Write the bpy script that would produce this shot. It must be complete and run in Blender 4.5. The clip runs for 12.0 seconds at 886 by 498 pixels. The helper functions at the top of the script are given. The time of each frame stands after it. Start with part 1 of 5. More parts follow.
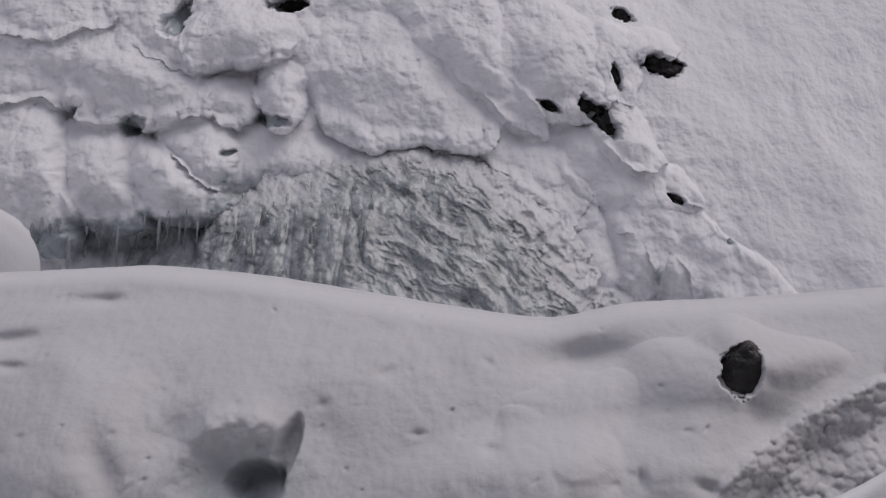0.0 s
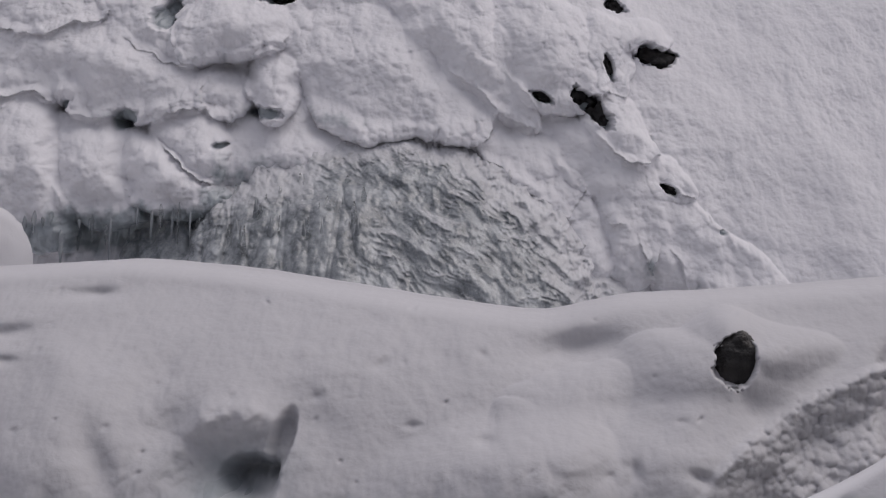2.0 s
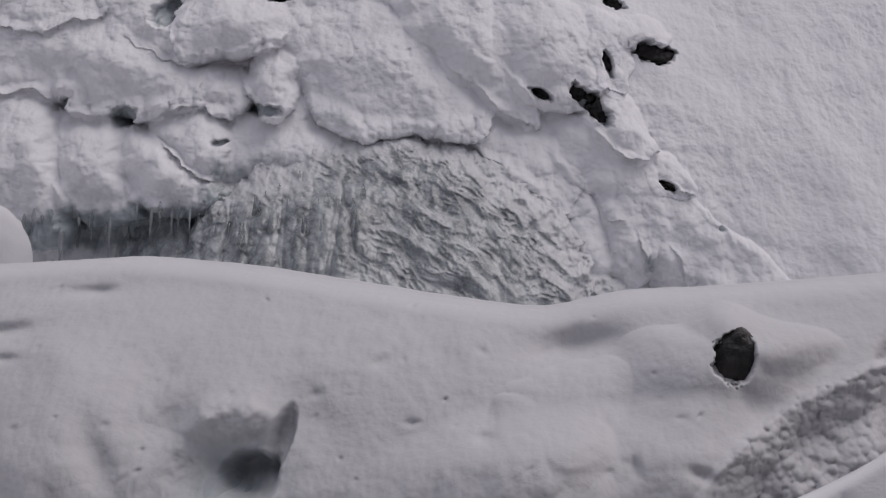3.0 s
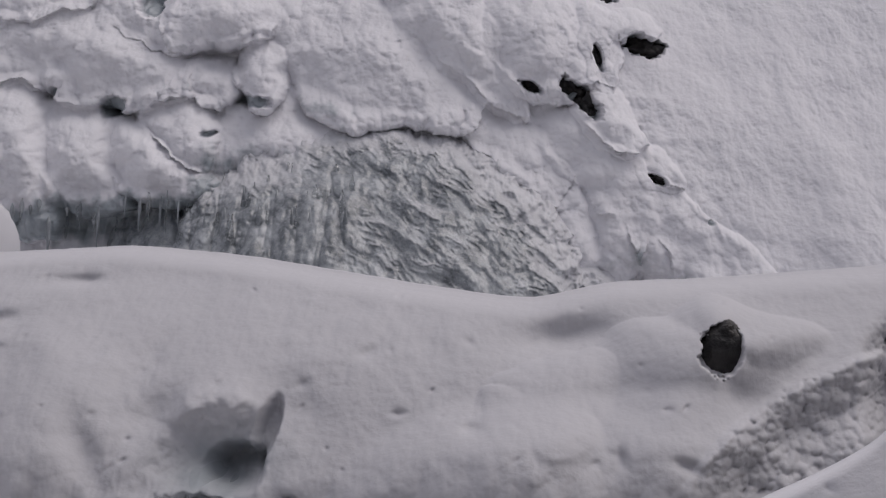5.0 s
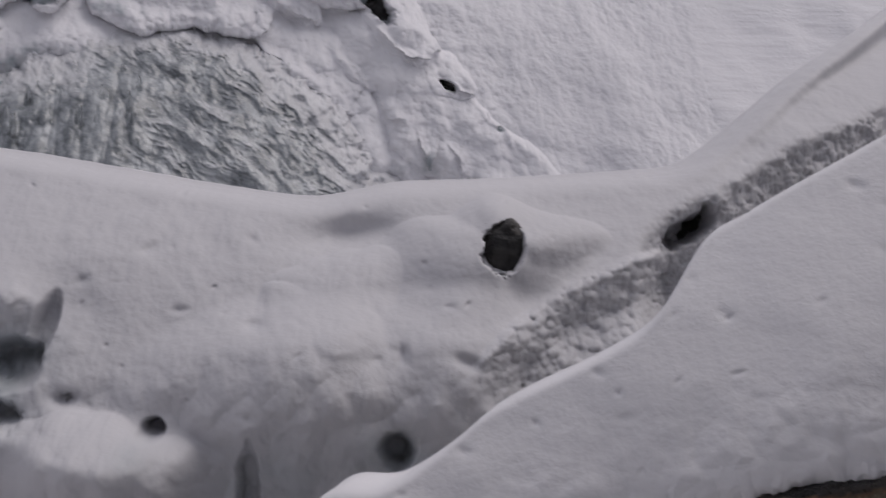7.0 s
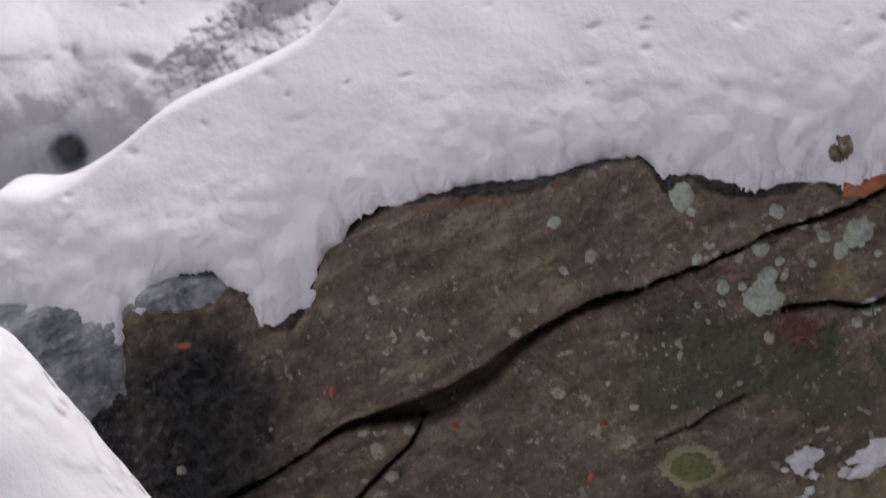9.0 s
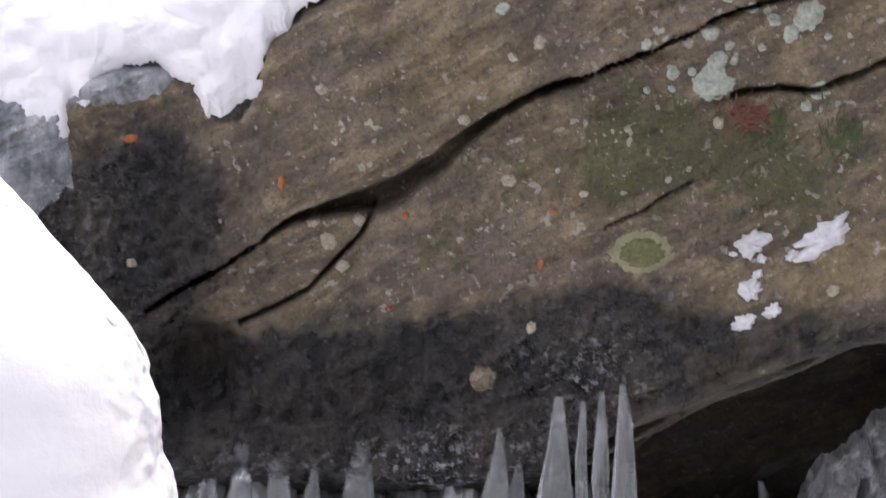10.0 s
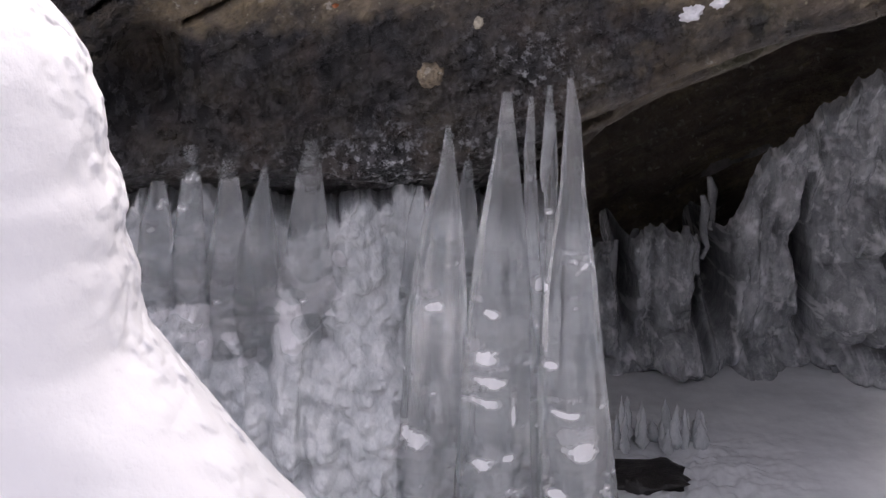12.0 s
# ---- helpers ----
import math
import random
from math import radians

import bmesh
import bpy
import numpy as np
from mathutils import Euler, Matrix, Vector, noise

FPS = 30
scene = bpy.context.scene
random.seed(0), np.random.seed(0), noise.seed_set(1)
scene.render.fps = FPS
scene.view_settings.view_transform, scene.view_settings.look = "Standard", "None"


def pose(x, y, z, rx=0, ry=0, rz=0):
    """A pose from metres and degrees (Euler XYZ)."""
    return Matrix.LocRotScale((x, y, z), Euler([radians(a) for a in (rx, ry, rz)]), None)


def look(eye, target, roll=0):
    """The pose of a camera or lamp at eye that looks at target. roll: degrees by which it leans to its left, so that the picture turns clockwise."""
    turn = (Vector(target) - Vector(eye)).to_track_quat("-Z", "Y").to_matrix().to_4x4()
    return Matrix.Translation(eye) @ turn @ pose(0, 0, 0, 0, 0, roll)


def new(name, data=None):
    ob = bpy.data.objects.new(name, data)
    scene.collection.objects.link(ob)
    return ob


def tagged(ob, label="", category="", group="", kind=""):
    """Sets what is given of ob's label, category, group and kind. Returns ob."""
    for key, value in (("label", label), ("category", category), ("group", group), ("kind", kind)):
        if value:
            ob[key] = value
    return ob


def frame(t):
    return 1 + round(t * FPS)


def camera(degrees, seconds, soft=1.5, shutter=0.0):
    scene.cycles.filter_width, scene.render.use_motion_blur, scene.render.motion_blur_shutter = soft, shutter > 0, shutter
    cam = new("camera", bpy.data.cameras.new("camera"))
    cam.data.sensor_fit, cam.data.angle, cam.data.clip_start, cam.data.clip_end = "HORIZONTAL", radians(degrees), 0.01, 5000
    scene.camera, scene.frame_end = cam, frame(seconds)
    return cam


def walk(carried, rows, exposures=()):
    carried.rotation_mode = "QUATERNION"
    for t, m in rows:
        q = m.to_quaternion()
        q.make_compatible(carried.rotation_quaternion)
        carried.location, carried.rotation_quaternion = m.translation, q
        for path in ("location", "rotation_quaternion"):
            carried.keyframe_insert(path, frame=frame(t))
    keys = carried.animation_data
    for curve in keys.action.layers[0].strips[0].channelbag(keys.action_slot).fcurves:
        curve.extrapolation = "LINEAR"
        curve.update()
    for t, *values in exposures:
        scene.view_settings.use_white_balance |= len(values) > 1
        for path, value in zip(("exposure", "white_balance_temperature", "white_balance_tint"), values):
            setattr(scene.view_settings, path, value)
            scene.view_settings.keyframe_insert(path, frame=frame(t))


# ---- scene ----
# ---------------------------------------------------------------- camera
cam = camera(28.0, 12.0, soft=1.3, shutter=0.3)
walk(cam, [
    (0.0, pose(-0.0611, -0.0206, 1.5494, 101.355, -1.046, 17.202)),
    (0.5, pose(-0.0621, -0.0206, 1.5514, 101.279, -0.971, 17.148)),
    (1.0, pose(-0.0637, -0.0133, 1.5516, 101.193, -0.871, 17.144)),
    (1.5, pose(-0.062, -0.0137, 1.5513, 101.102, -0.81, 17.139)),
    (2.0, pose(-0.0635, -0.0164, 1.5497, 101.096, -0.748, 17.031)),
    (2.5, pose(-0.0599, -0.0189, 1.5524, 101.046, -0.66, 17.068)),
    (3.0, pose(-0.0609, -0.0224, 1.5507, 100.984, -0.633, 17.037)),
    (5.0, pose(-0.0564, -0.0096, 1.5421, 100.801, -0.895, 16.664)),
    (5.5, pose(-0.0502, -0.007, 1.5332, 100.668, -0.952, 16.397)),
    (6.0, pose(-0.0427, -0.0029, 1.5266, 100.187, -0.884, 15.219)),
    (6.5, pose(-0.0364, 0.0099, 1.5156, 99.316, -0.629, 13.08)),
    (7.0, pose(-0.0267, 0.0147, 1.5026, 98.022, -0.338, 10.087)),
    (7.2, pose(-0.02, 0.0131, 1.4974, 97.621, -0.265, 8.465)),
    (8.8, pose(0.0065, 0.001, 1.4944, 89.922, 0.091, 0.533)),
    (9.0, pose(0.0, 0.0, 1.5, 88.5, -0.0, -0.0)),
    (9.5, pose(0.0, 0.0082, 1.4978, 84.284, 0.343, -0.468)),
    (10.0, pose(0.0029, 0.0133, 1.4902, 81.866, 0.565, -1.636)),
    (10.5, pose(0.011, 0.01, 1.4812, 78.558, 0.731, -2.457)),
    (11.0, pose(0.0144, 0.0061, 1.4632, 75.116, 1.005, -2.832)),
    (11.5, pose(0.0115, 0.0113, 1.4566, 73.355, 1.247, -3.255)),
    (12.0, pose(0.0142, 0.0132, 1.4584, 72.7, 1.346, -3.281)),
], exposures=[(0.0, 0.1, 6500, 15), (6.0, 0.1, 6500, 15), (7.2, 0.12, 6500, 15), (8.8, 0.93, 6500, 15), (9.0, 1.08, 6500, 15), (9.5, 1.80, 6500, 15), (10.5, 2.29, 6380, 15), (11.0, 2.22, 6380, 15), (11.5, 1.86, 6450, 17), (12.0, 1.95, 6560, 18)])

# ---------------------------------------------------------------- daylight: thin overcast over a ravine
world = bpy.data.worlds.new("overcast_sky")
scene.world = world
world.use_nodes = True
wn = world.node_tree
sky = wn.nodes.new("ShaderNodeTexSky")
sky.sky_type = "NISHITA"
sky.sun_disc = False
sky.sun_elevation, sky.sun_rotation = radians(64), radians(62)
sky.air_density, sky.dust_density, sky.ozone_density = 1.0, 5.0, 1.0
cloud = wn.nodes.new("ShaderNodeMix")
cloud.data_type = "RGBA"
cloud.inputs["Factor"].default_value = 0.75
cloud.inputs["B"].default_value = (4.6, 4.55, 4.9, 1)
wn.links.new(sky.outputs[0], cloud.inputs["A"])
wn.links.new(cloud.outputs["Result"], wn.nodes["Background"].inputs[0])
wn.nodes["Background"].inputs[1].default_value = 0.075
sun = new("sun", bpy.data.lights.new("sun", "SUN"))
sun.data.energy, sun.data.angle, sun.data.color = 0.9, radians(45), (1, 0.97, 0.94)
sun.matrix_world = look((0, 0, 0), (-0.42, -0.22, -1.0))


# ---------------------------------------------------------------- materials
def material(name):
    m = bpy.data.materials.new(name)
    m.use_nodes = True
    return m, m.node_tree.nodes, m.node_tree.links, m.node_tree.nodes["Principled BSDF"]


def texture(nodes, links, scale, detail=4.0, rough=0.55, kind="ShaderNodeTexNoise", stretch=(1, 1, 1), turn=(0, 0, 0)):
    co = nodes.new("ShaderNodeNewGeometry")
    mp = nodes.new("ShaderNodeMapping")
    if any(turn):
        mp.vector_type, stretch = "TEXTURE", tuple(1 / a for a in stretch)
    mp.inputs["Scale"].default_value = stretch
    mp.inputs["Rotation"].default_value = turn
    n = nodes.new(kind)
    n.inputs["Scale"].default_value = scale
    if kind == "ShaderNodeTexNoise":
        n.inputs["Detail"].default_value, n.inputs["Roughness"].default_value = detail, rough
    links.new(co.outputs["Position"], mp.inputs[0])
    links.new(mp.outputs[0], n.inputs["Vector"])
    return n.outputs["Fac"] if kind == "ShaderNodeTexNoise" else n.outputs["Distance"]


def ramp(nodes, links, value, *stops):
    r = nodes.new("ShaderNodeValToRGB")
    while len(r.color_ramp.elements) < len(stops):
        r.color_ramp.elements.new(0.5)
    for e, (p, c) in zip(r.color_ramp.elements, stops):
        e.position = p
        e.color = (*c, 1) if not isinstance(c, (int, float)) else (c, c, c, 1)
    links.new(value, r.inputs[0])
    return r.outputs[0]


def mix(nodes, links, fac, a, b, blend="MIX"):
    m = nodes.new("ShaderNodeMix")
    m.data_type, m.blend_type = "RGBA", blend
    for sock, val in (("Factor", fac), ("A", a), ("B", b)):
        if isinstance(val, (int, float)):
            m.inputs[sock].default_value = val if sock == "Factor" else (val, val, val, 1)
        elif isinstance(val, tuple):
            m.inputs[sock].default_value = (*val, 1)
        else:
            links.new(val, m.inputs[sock])
    return m.outputs["Result"]


def bump(nodes, links, height, dist, strength=1.0, under=None):
    b = nodes.new("ShaderNodeBump")
    b.inputs["Strength"].default_value, b.inputs["Distance"].default_value = strength, dist
    links.new(height, b.inputs["Height"])
    if under is not None:
        links.new(under, b.inputs["Normal"])
    return b.outputs[0]


def attribute(nodes, name):
    a = nodes.new("ShaderNodeAttribute")
    a.attribute_name = name
    return a.outputs["Fac"]


def snow_material(name, grain, low=(0.80, 0.80, 0.83), high=(0.88, 0.88, 0.90), crisp=0.35):
    """Old crusted snow; the sheet's own 'ice' mask shows bare grey ice, and carries shade painted under the slope's
    lobes.
    """
    m, n, l, p = material(name)
    big = texture(n, l, 1.6 / grain, 3)
    mid = texture(n, l, 14 / grain, 4, 0.6)
    fine = texture(n, l, 90 / grain, 3, 0.6)
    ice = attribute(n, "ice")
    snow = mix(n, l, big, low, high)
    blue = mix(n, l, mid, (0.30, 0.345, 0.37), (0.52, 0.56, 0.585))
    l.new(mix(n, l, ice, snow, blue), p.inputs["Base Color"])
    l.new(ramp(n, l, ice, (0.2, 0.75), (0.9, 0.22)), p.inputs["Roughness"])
    p.inputs["Specular IOR Level"].default_value = 0.25
    b1 = bump(n, l, mid, 0.012 * grain, 0.3)
    l.new(bump(n, l, fine, 0.004 * grain, crisp, b1), p.inputs["Normal"])
    return m


def ice_material(name, dark, light, clear, scale, rough=0.12, relief=1.0):
    """Clear to milky ice: gloss over a cloudy body that lets some light through."""
    m, n, l, p = material(name)
    body = texture(n, l, 6 * scale, 6, 0.68, stretch=(1, 1, 0.35))
    flaw = texture(n, l, 40 * scale, 3, 0.6)
    c = ramp(n, l, body, (0.38, dark), (0.62, light))
    c = mix(n, l, ramp(n, l, flaw, (0.55, 0.0), (0.75, 0.3)), c, (0.75, 0.78, 0.80))
    frost = attribute(n, "frost")
    l.new(mix(n, l, frost, c, (0.84, 0.84, 0.86)), p.inputs["Base Color"])
    l.new(ramp(n, l, frost, (0.0, clear), (0.6, 0.0)), p.inputs["Transmission Weight"])
    p.inputs["IOR"].default_value = 1.31
    l.new(mix(n, l, frost, ramp(n, l, flaw, (0.35, rough), (0.8, rough + 0.12)), 0.7), p.inputs["Roughness"])
    p.inputs["Specular IOR Level"].default_value = 0.7
    b1 = bump(n, l, texture(n, l, 22 * scale, 4, 0.6, stretch=(1, 1, 0.6)), 0.02 * relief / scale, 0.6)
    l.new(bump(n, l, flaw, 0.004 * relief / scale, 0.5, b1), p.inputs["Normal"])
    return m


def rock_material(name):
    """Brown-grey bedded rock with wet black, mossy and ochre zones from the sheet's masks, and small pale lichen
    flecks; the wet mask also paints shade under the snow's edge.
    """
    m, n, l, p = material(name)
    beds = texture(n, l, 9, 6, 0.65, stretch=(1.0, 1.0, 4.0), turn=(0, radians(-27), 0))
    grit = texture(n, l, 130, 4, 0.7)
    patch = texture(n, l, 5, 4, 0.6)
    base = ramp(n, l, beds, (0.33, (0.09, 0.072, 0.052)), (0.5, (0.27, 0.215, 0.138)), (0.66, (0.47, 0.38, 0.24)))
    warm = texture(n, l, 3.2, 5, 0.65)
    base = mix(n, l, ramp(n, l, warm, (0.48, 0.0), (0.66, 0.6)), base, (0.25, 0.195, 0.095))
    base = mix(n, l, ramp(n, l, warm, (0.34, 0.6), (0.47, 0.0)), base, (0.20, 0.155, 0.128))
    base = mix(n, l, ramp(n, l, patch, (0.4, 0.0), (0.65, 0.6)), base, (0.14, 0.118, 0.10))
    base = mix(n, l, ramp(n, l, grit, (0.34, 0.45), (0.5, 0.0)), base, (0.06, 0.05, 0.042))
    base = mix(n, l, attribute(n, "ochre"), base, mix(n, l, beds, (0.16, 0.12, 0.055), (0.46, 0.37, 0.22)))
    base = mix(n, l, attribute(n, "moss"), base, mix(n, l, grit, (0.045, 0.055, 0.022), (0.16, 0.16, 0.07)))
    base = mix(n, l, attribute(n, "rust"), base, (0.26, 0.11, 0.06))
    fleck = texture(n, l, 55, 2, 0.5)
    clump = texture(n, l, 7, 2, 0.5)
    spots = mix(n, l, 1.0, ramp(n, l, fleck, (0.63, 0.0), (0.665, 0.9)), ramp(n, l, clump, (0.38, 0.0), (0.56, 1.0)), "MULTIPLY")
    base = mix(n, l, spots, base, (0.50, 0.47, 0.40))
    dots = ramp(n, l, texture(n, l, 105, 2, 0.5), (0.67, 0.0), (0.71, 0.75))
    base = mix(n, l, dots, base, (0.48, 0.45, 0.33))
    mottle = texture(n, l, 26, 4, 0.65)
    base = mix(n, l, ramp(n, l, mottle, (0.35, 0.5), (0.55, 0.0)), base, (0.11, 0.09, 0.072))
    base = mix(n, l, ramp(n, l, mottle, (0.56, 0.0), (0.74, 0.3)), base, (0.42, 0.35, 0.27))
    wet_shade = attribute(n, "wet_shade")
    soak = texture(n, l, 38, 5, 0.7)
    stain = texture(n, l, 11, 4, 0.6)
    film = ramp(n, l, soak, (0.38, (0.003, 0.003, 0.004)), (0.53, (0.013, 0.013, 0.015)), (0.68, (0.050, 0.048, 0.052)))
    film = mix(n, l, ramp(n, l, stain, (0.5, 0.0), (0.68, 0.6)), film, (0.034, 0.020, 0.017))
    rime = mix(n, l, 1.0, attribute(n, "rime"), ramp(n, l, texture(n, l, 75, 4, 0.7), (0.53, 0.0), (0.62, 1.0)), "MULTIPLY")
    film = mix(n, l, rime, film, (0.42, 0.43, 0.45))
    l.new(mix(n, l, wet_shade, base, film), p.inputs["Base Color"])
    l.new(mix(n, l, wet_shade, 0.82, ramp(n, l, soak, (0.4, 0.12), (0.65, 0.42))), p.inputs["Roughness"])
    b1 = bump(n, l, beds, 0.03, 0.7)
    b2 = bump(n, l, texture(n, l, 45, 4, 0.65), 0.015, 0.6, b1)
    l.new(bump(n, l, grit, 0.006, 0.8, b2), p.inputs["Normal"])
    return m


def plain_material(name, low, high, scale, rough=0.85, dist=0.004):
    m, n, l, p = material(name)
    t = texture(n, l, scale, 4, 0.65)
    l.new(ramp(n, l, t, (0.3, low), (0.7, high)), p.inputs["Base Color"])
    p.inputs["Roughness"].default_value = rough
    l.new(bump(n, l, t, dist, 0.8), p.inputs["Normal"])
    return m


FAR_SNOW = snow_material("crusted_snow_far", 2.2)
# darker snow colour, standing in for the weaker light on the bank
BANK_SNOW = snow_material("dimmed_snow_bank", 1.3, (0.62, 0.62, 0.645), (0.75, 0.75, 0.775), 0.12)
NEAR_SNOW = snow_material("crusted_snow_near", 0.7)
FALL_ICE = ice_material("waterfall_ice", (0.17, 0.19, 0.205), (0.46, 0.49, 0.51), 0.0, 1.3, 0.04, 0.5)
CURTAIN_ICE = ice_material("curtain_ice", (0.60, 0.635, 0.655), (0.84, 0.86, 0.87), 0.15, 5.0, 0.08, 2.4)
COLUMN_ICE = ice_material("column_ice", (0.70, 0.735, 0.75), (0.96, 0.97, 0.97), 0.90, 5.0, 0.03, 0.9)
GLAZE_ICE = ice_material("glaze_ice", (0.16, 0.18, 0.195), (0.50, 0.53, 0.55), 0.3, 2.4)
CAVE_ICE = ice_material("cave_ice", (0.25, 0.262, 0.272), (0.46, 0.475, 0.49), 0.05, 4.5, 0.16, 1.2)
FLOOR_ICE = ice_material("floor_ice", (0.55, 0.57, 0.585), (0.78, 0.80, 0.81), 0.0, 0.5, 0.3, 0.15)
ROCK = rock_material("bedded_rock")
DARK_ROCK = plain_material("wet_dark_rock", (0.008, 0.008, 0.009), (0.05, 0.045, 0.042), 18, 0.5, 0.02)
CAVE_ROCK = plain_material("cave_rock", (0.05, 0.05, 0.054), (0.28, 0.27, 0.26), 14, 0.4, 0.03)
PALE_LICHEN = plain_material("pale_lichen", (0.30, 0.34, 0.27), (0.52, 0.56, 0.47), 120)
CREAM_LICHEN = plain_material("cream_lichen", (0.30, 0.27, 0.20), (0.50, 0.46, 0.37), 140)
OLIVE_LICHEN = plain_material("olive_lichen", (0.09, 0.10, 0.035), (0.20, 0.20, 0.09), 90)
RIM_LICHEN = plain_material("lichen_rim", (0.24, 0.24, 0.14), (0.34, 0.33, 0.20), 150)
LEAF = plain_material("dead_leaf", (0.28, 0.085, 0.03), (0.45, 0.17, 0.07), 60, 0.6, 0.002)
NEEDLES = plain_material("dead_needles", (0.10, 0.035, 0.02), (0.22, 0.08, 0.05), 80, 0.8, 0.002)
FERN = plain_material("fern_green", (0.035, 0.06, 0.018), (0.09, 0.13, 0.045), 80, 0.7, 0.002)
FROST = plain_material("frost_white", (0.62, 0.62, 0.64), (0.82, 0.82, 0.84), 70, 0.7, 0.006)


# ---------------------------------------------------------------- shape tools
def lattice(ix, iy, seed):
    h = (ix.astype(np.int64) * 374761393 + iy.astype(np.int64) * 668265263 + seed * 974634777) & 0xFFFFFFFF
    h = ((h ^ (h >> 13)) * 1274126177) & 0xFFFFFFFF
    return ((h ^ (h >> 16)) & 0xFFFF) / 65535.0


WAYS = np.stack([np.cos(np.arange(256) * 2.399963), np.sin(np.arange(256) * 2.399963)])


def vnoise(x, y, seed=0):
    """Gradient noise, nought to one."""
    x, y = np.broadcast_arrays(x, y)
    ix, iy = np.floor(x), np.floor(y)
    fx, fy = x - ix, y - iy
    sx, sy = fx ** 3 * (fx * (fx * 6 - 15) + 10), fy ** 3 * (fy * (fy * 6 - 15) + 10)

    def corner(dx, dy):
        g = WAYS[:, (lattice(ix + dx, iy + dy, seed) * 65535).astype(np.int64) & 255]
        return g[0] * (fx - dx) + g[1] * (fy - dy)
    a, b, c, d = corner(0, 0), corner(1, 0), corner(0, 1), corner(1, 1)
    return 0.5 + 0.75 * ((a + (b - a) * sx) * (1 - sy) + (c + (d - c) * sx) * sy)


def fbm(x, y, scale, octaves=4, seed=0, gain=0.5):
    """Fractal noise about zero, within about one half."""
    out, amp, total = 0.0, 1.0, 0.0
    for i in range(octaves):
        out = out + amp * (vnoise(x * scale * 2.03 ** i + 31.7 * i, y * scale * 2.03 ** i + 17.3 * i, seed + i) - 0.5)
        total += amp
        amp *= gain
    return out / total


def ridged(x, y, scale, octaves=3, seed=0):
    out, amp = 0.0, 1.0
    for i in range(octaves):
        out = out + amp * (1 - np.abs(2 * vnoise(x * scale * 2 ** i + 9.1 * i, y * scale * 2 ** i + 4.7 * i, seed + i) - 1) * 2)
        amp *= 0.5
    return out * 0.5


def cells(x, y, scale, seed=0):
    """Distance to the nearest of scattered points: scales and ripples."""
    x, y = x * scale, y * scale
    ix, iy = np.floor(x), np.floor(y)
    best = np.full(np.broadcast(x, y).shape, 9.0)
    for dx in (-1, 0, 1):
        for dy in (-1, 0, 1):
            px, py = ix + dx, iy + dy
            best = np.minimum(best, (px + lattice(px, py, seed) - x) ** 2 + (py + lattice(px, py, seed + 7) - y) ** 2)
    return np.sqrt(best)


def smooth(x, a, b):
    t = np.clip((x - a) / (b - a), 0, 1)
    return t * t * (3 - 2 * t)


def smax(a, b, k):
    return np.maximum(a, b) + np.maximum(k - np.abs(a - b), 0) ** 2 / (4 * k)


def knots(u, points, soft=0.0):
    """A line through knots, its corners rounded over about soft metres."""
    xs, ys = [p[0] for p in points], [p[1] for p in points]
    if not soft:
        return np.interp(u, xs, ys)
    g = np.arange(xs[0] - 1, xs[-1] + 1, 0.002)
    w = np.exp(-0.5 * (np.arange(-3 * soft, 3 * soft + 0.001, 0.002) / soft) ** 2)
    y = np.convolve(np.pad(np.interp(g, xs, ys), len(w), mode="edge"), w / w.sum(), mode="same")[len(w):-len(w)]
    return np.interp(u, g, y)


def near_line(u, v, points):
    """Distance to a line of straight pieces, and which side of it (above is positive)."""
    best, side = np.full(u.shape, 9.0), np.zeros(u.shape)
    for (ax, ay), (bx, by) in zip(points, points[1:]):
        ex, ey = bx - ax, by - ay
        t = np.clip(((u - ax) * ex + (v - ay) * ey) / (ex * ex + ey * ey), 0, 1)
        d = np.hypot(u - ax - t * ex, v - ay - t * ey)
        s = np.sign(ex * (v - ay) - ey * (u - ax))
        side = np.where(d < best, s, side)
        best = np.minimum(best, d)
    return best, side


def along_line(u, v, points):
    """Distance to a line of straight pieces, the side of it (left of its run is positive), and how far along it, evened out and as it is."""
    best, side, along, weight = np.full(u.shape, 9.0), np.zeros(u.shape), np.zeros(u.shape), np.full(u.shape, 1e-60)
    hard = np.zeros(u.shape)
    total, done = sum(math.dist(a, b) for a, b in zip(points, points[1:])), 0.0
    for (ax, ay), (bx, by) in zip(points, points[1:]):
        ex, ey = bx - ax, by - ay
        size = math.hypot(ex, ey)
        t = np.clip(((u - ax) * ex + (v - ay) * ey) / size ** 2, 0, 1)
        d = np.hypot(u - ax - t * ex, v - ay - t * ey)
        side = np.where(d < best, np.sign(ex * (v - ay) - ey * (u - ax)), side)
        hard = np.where(d < best, (done + t * size) / total, hard)
        pull = np.exp(-d / (0.09 * total)) * size
        along, weight = along + pull * (done + t * size) / total, weight + pull
        best = np.minimum(best, d)
        done += size
    return best, side, along / weight, hard


def spread(lo, hi, a, b, count):
    """Steps from lo to hi, nine tenths of them between a and b."""
    few = max(2, count // 20)
    return np.concatenate([np.linspace(lo, a, few, endpoint=False), np.linspace(a, b, count - 2 * few, endpoint=False), np.linspace(b, hi, few)])


def blob(u, v, cu, cv, a, b, turn=0.0):
    c, s = math.cos(radians(turn)), math.sin(radians(turn))
    du, dv = u - cu, v - cv
    return np.exp(-(((du * c + dv * s) / a) ** 2 + ((-du * s + dv * c) / b) ** 2))


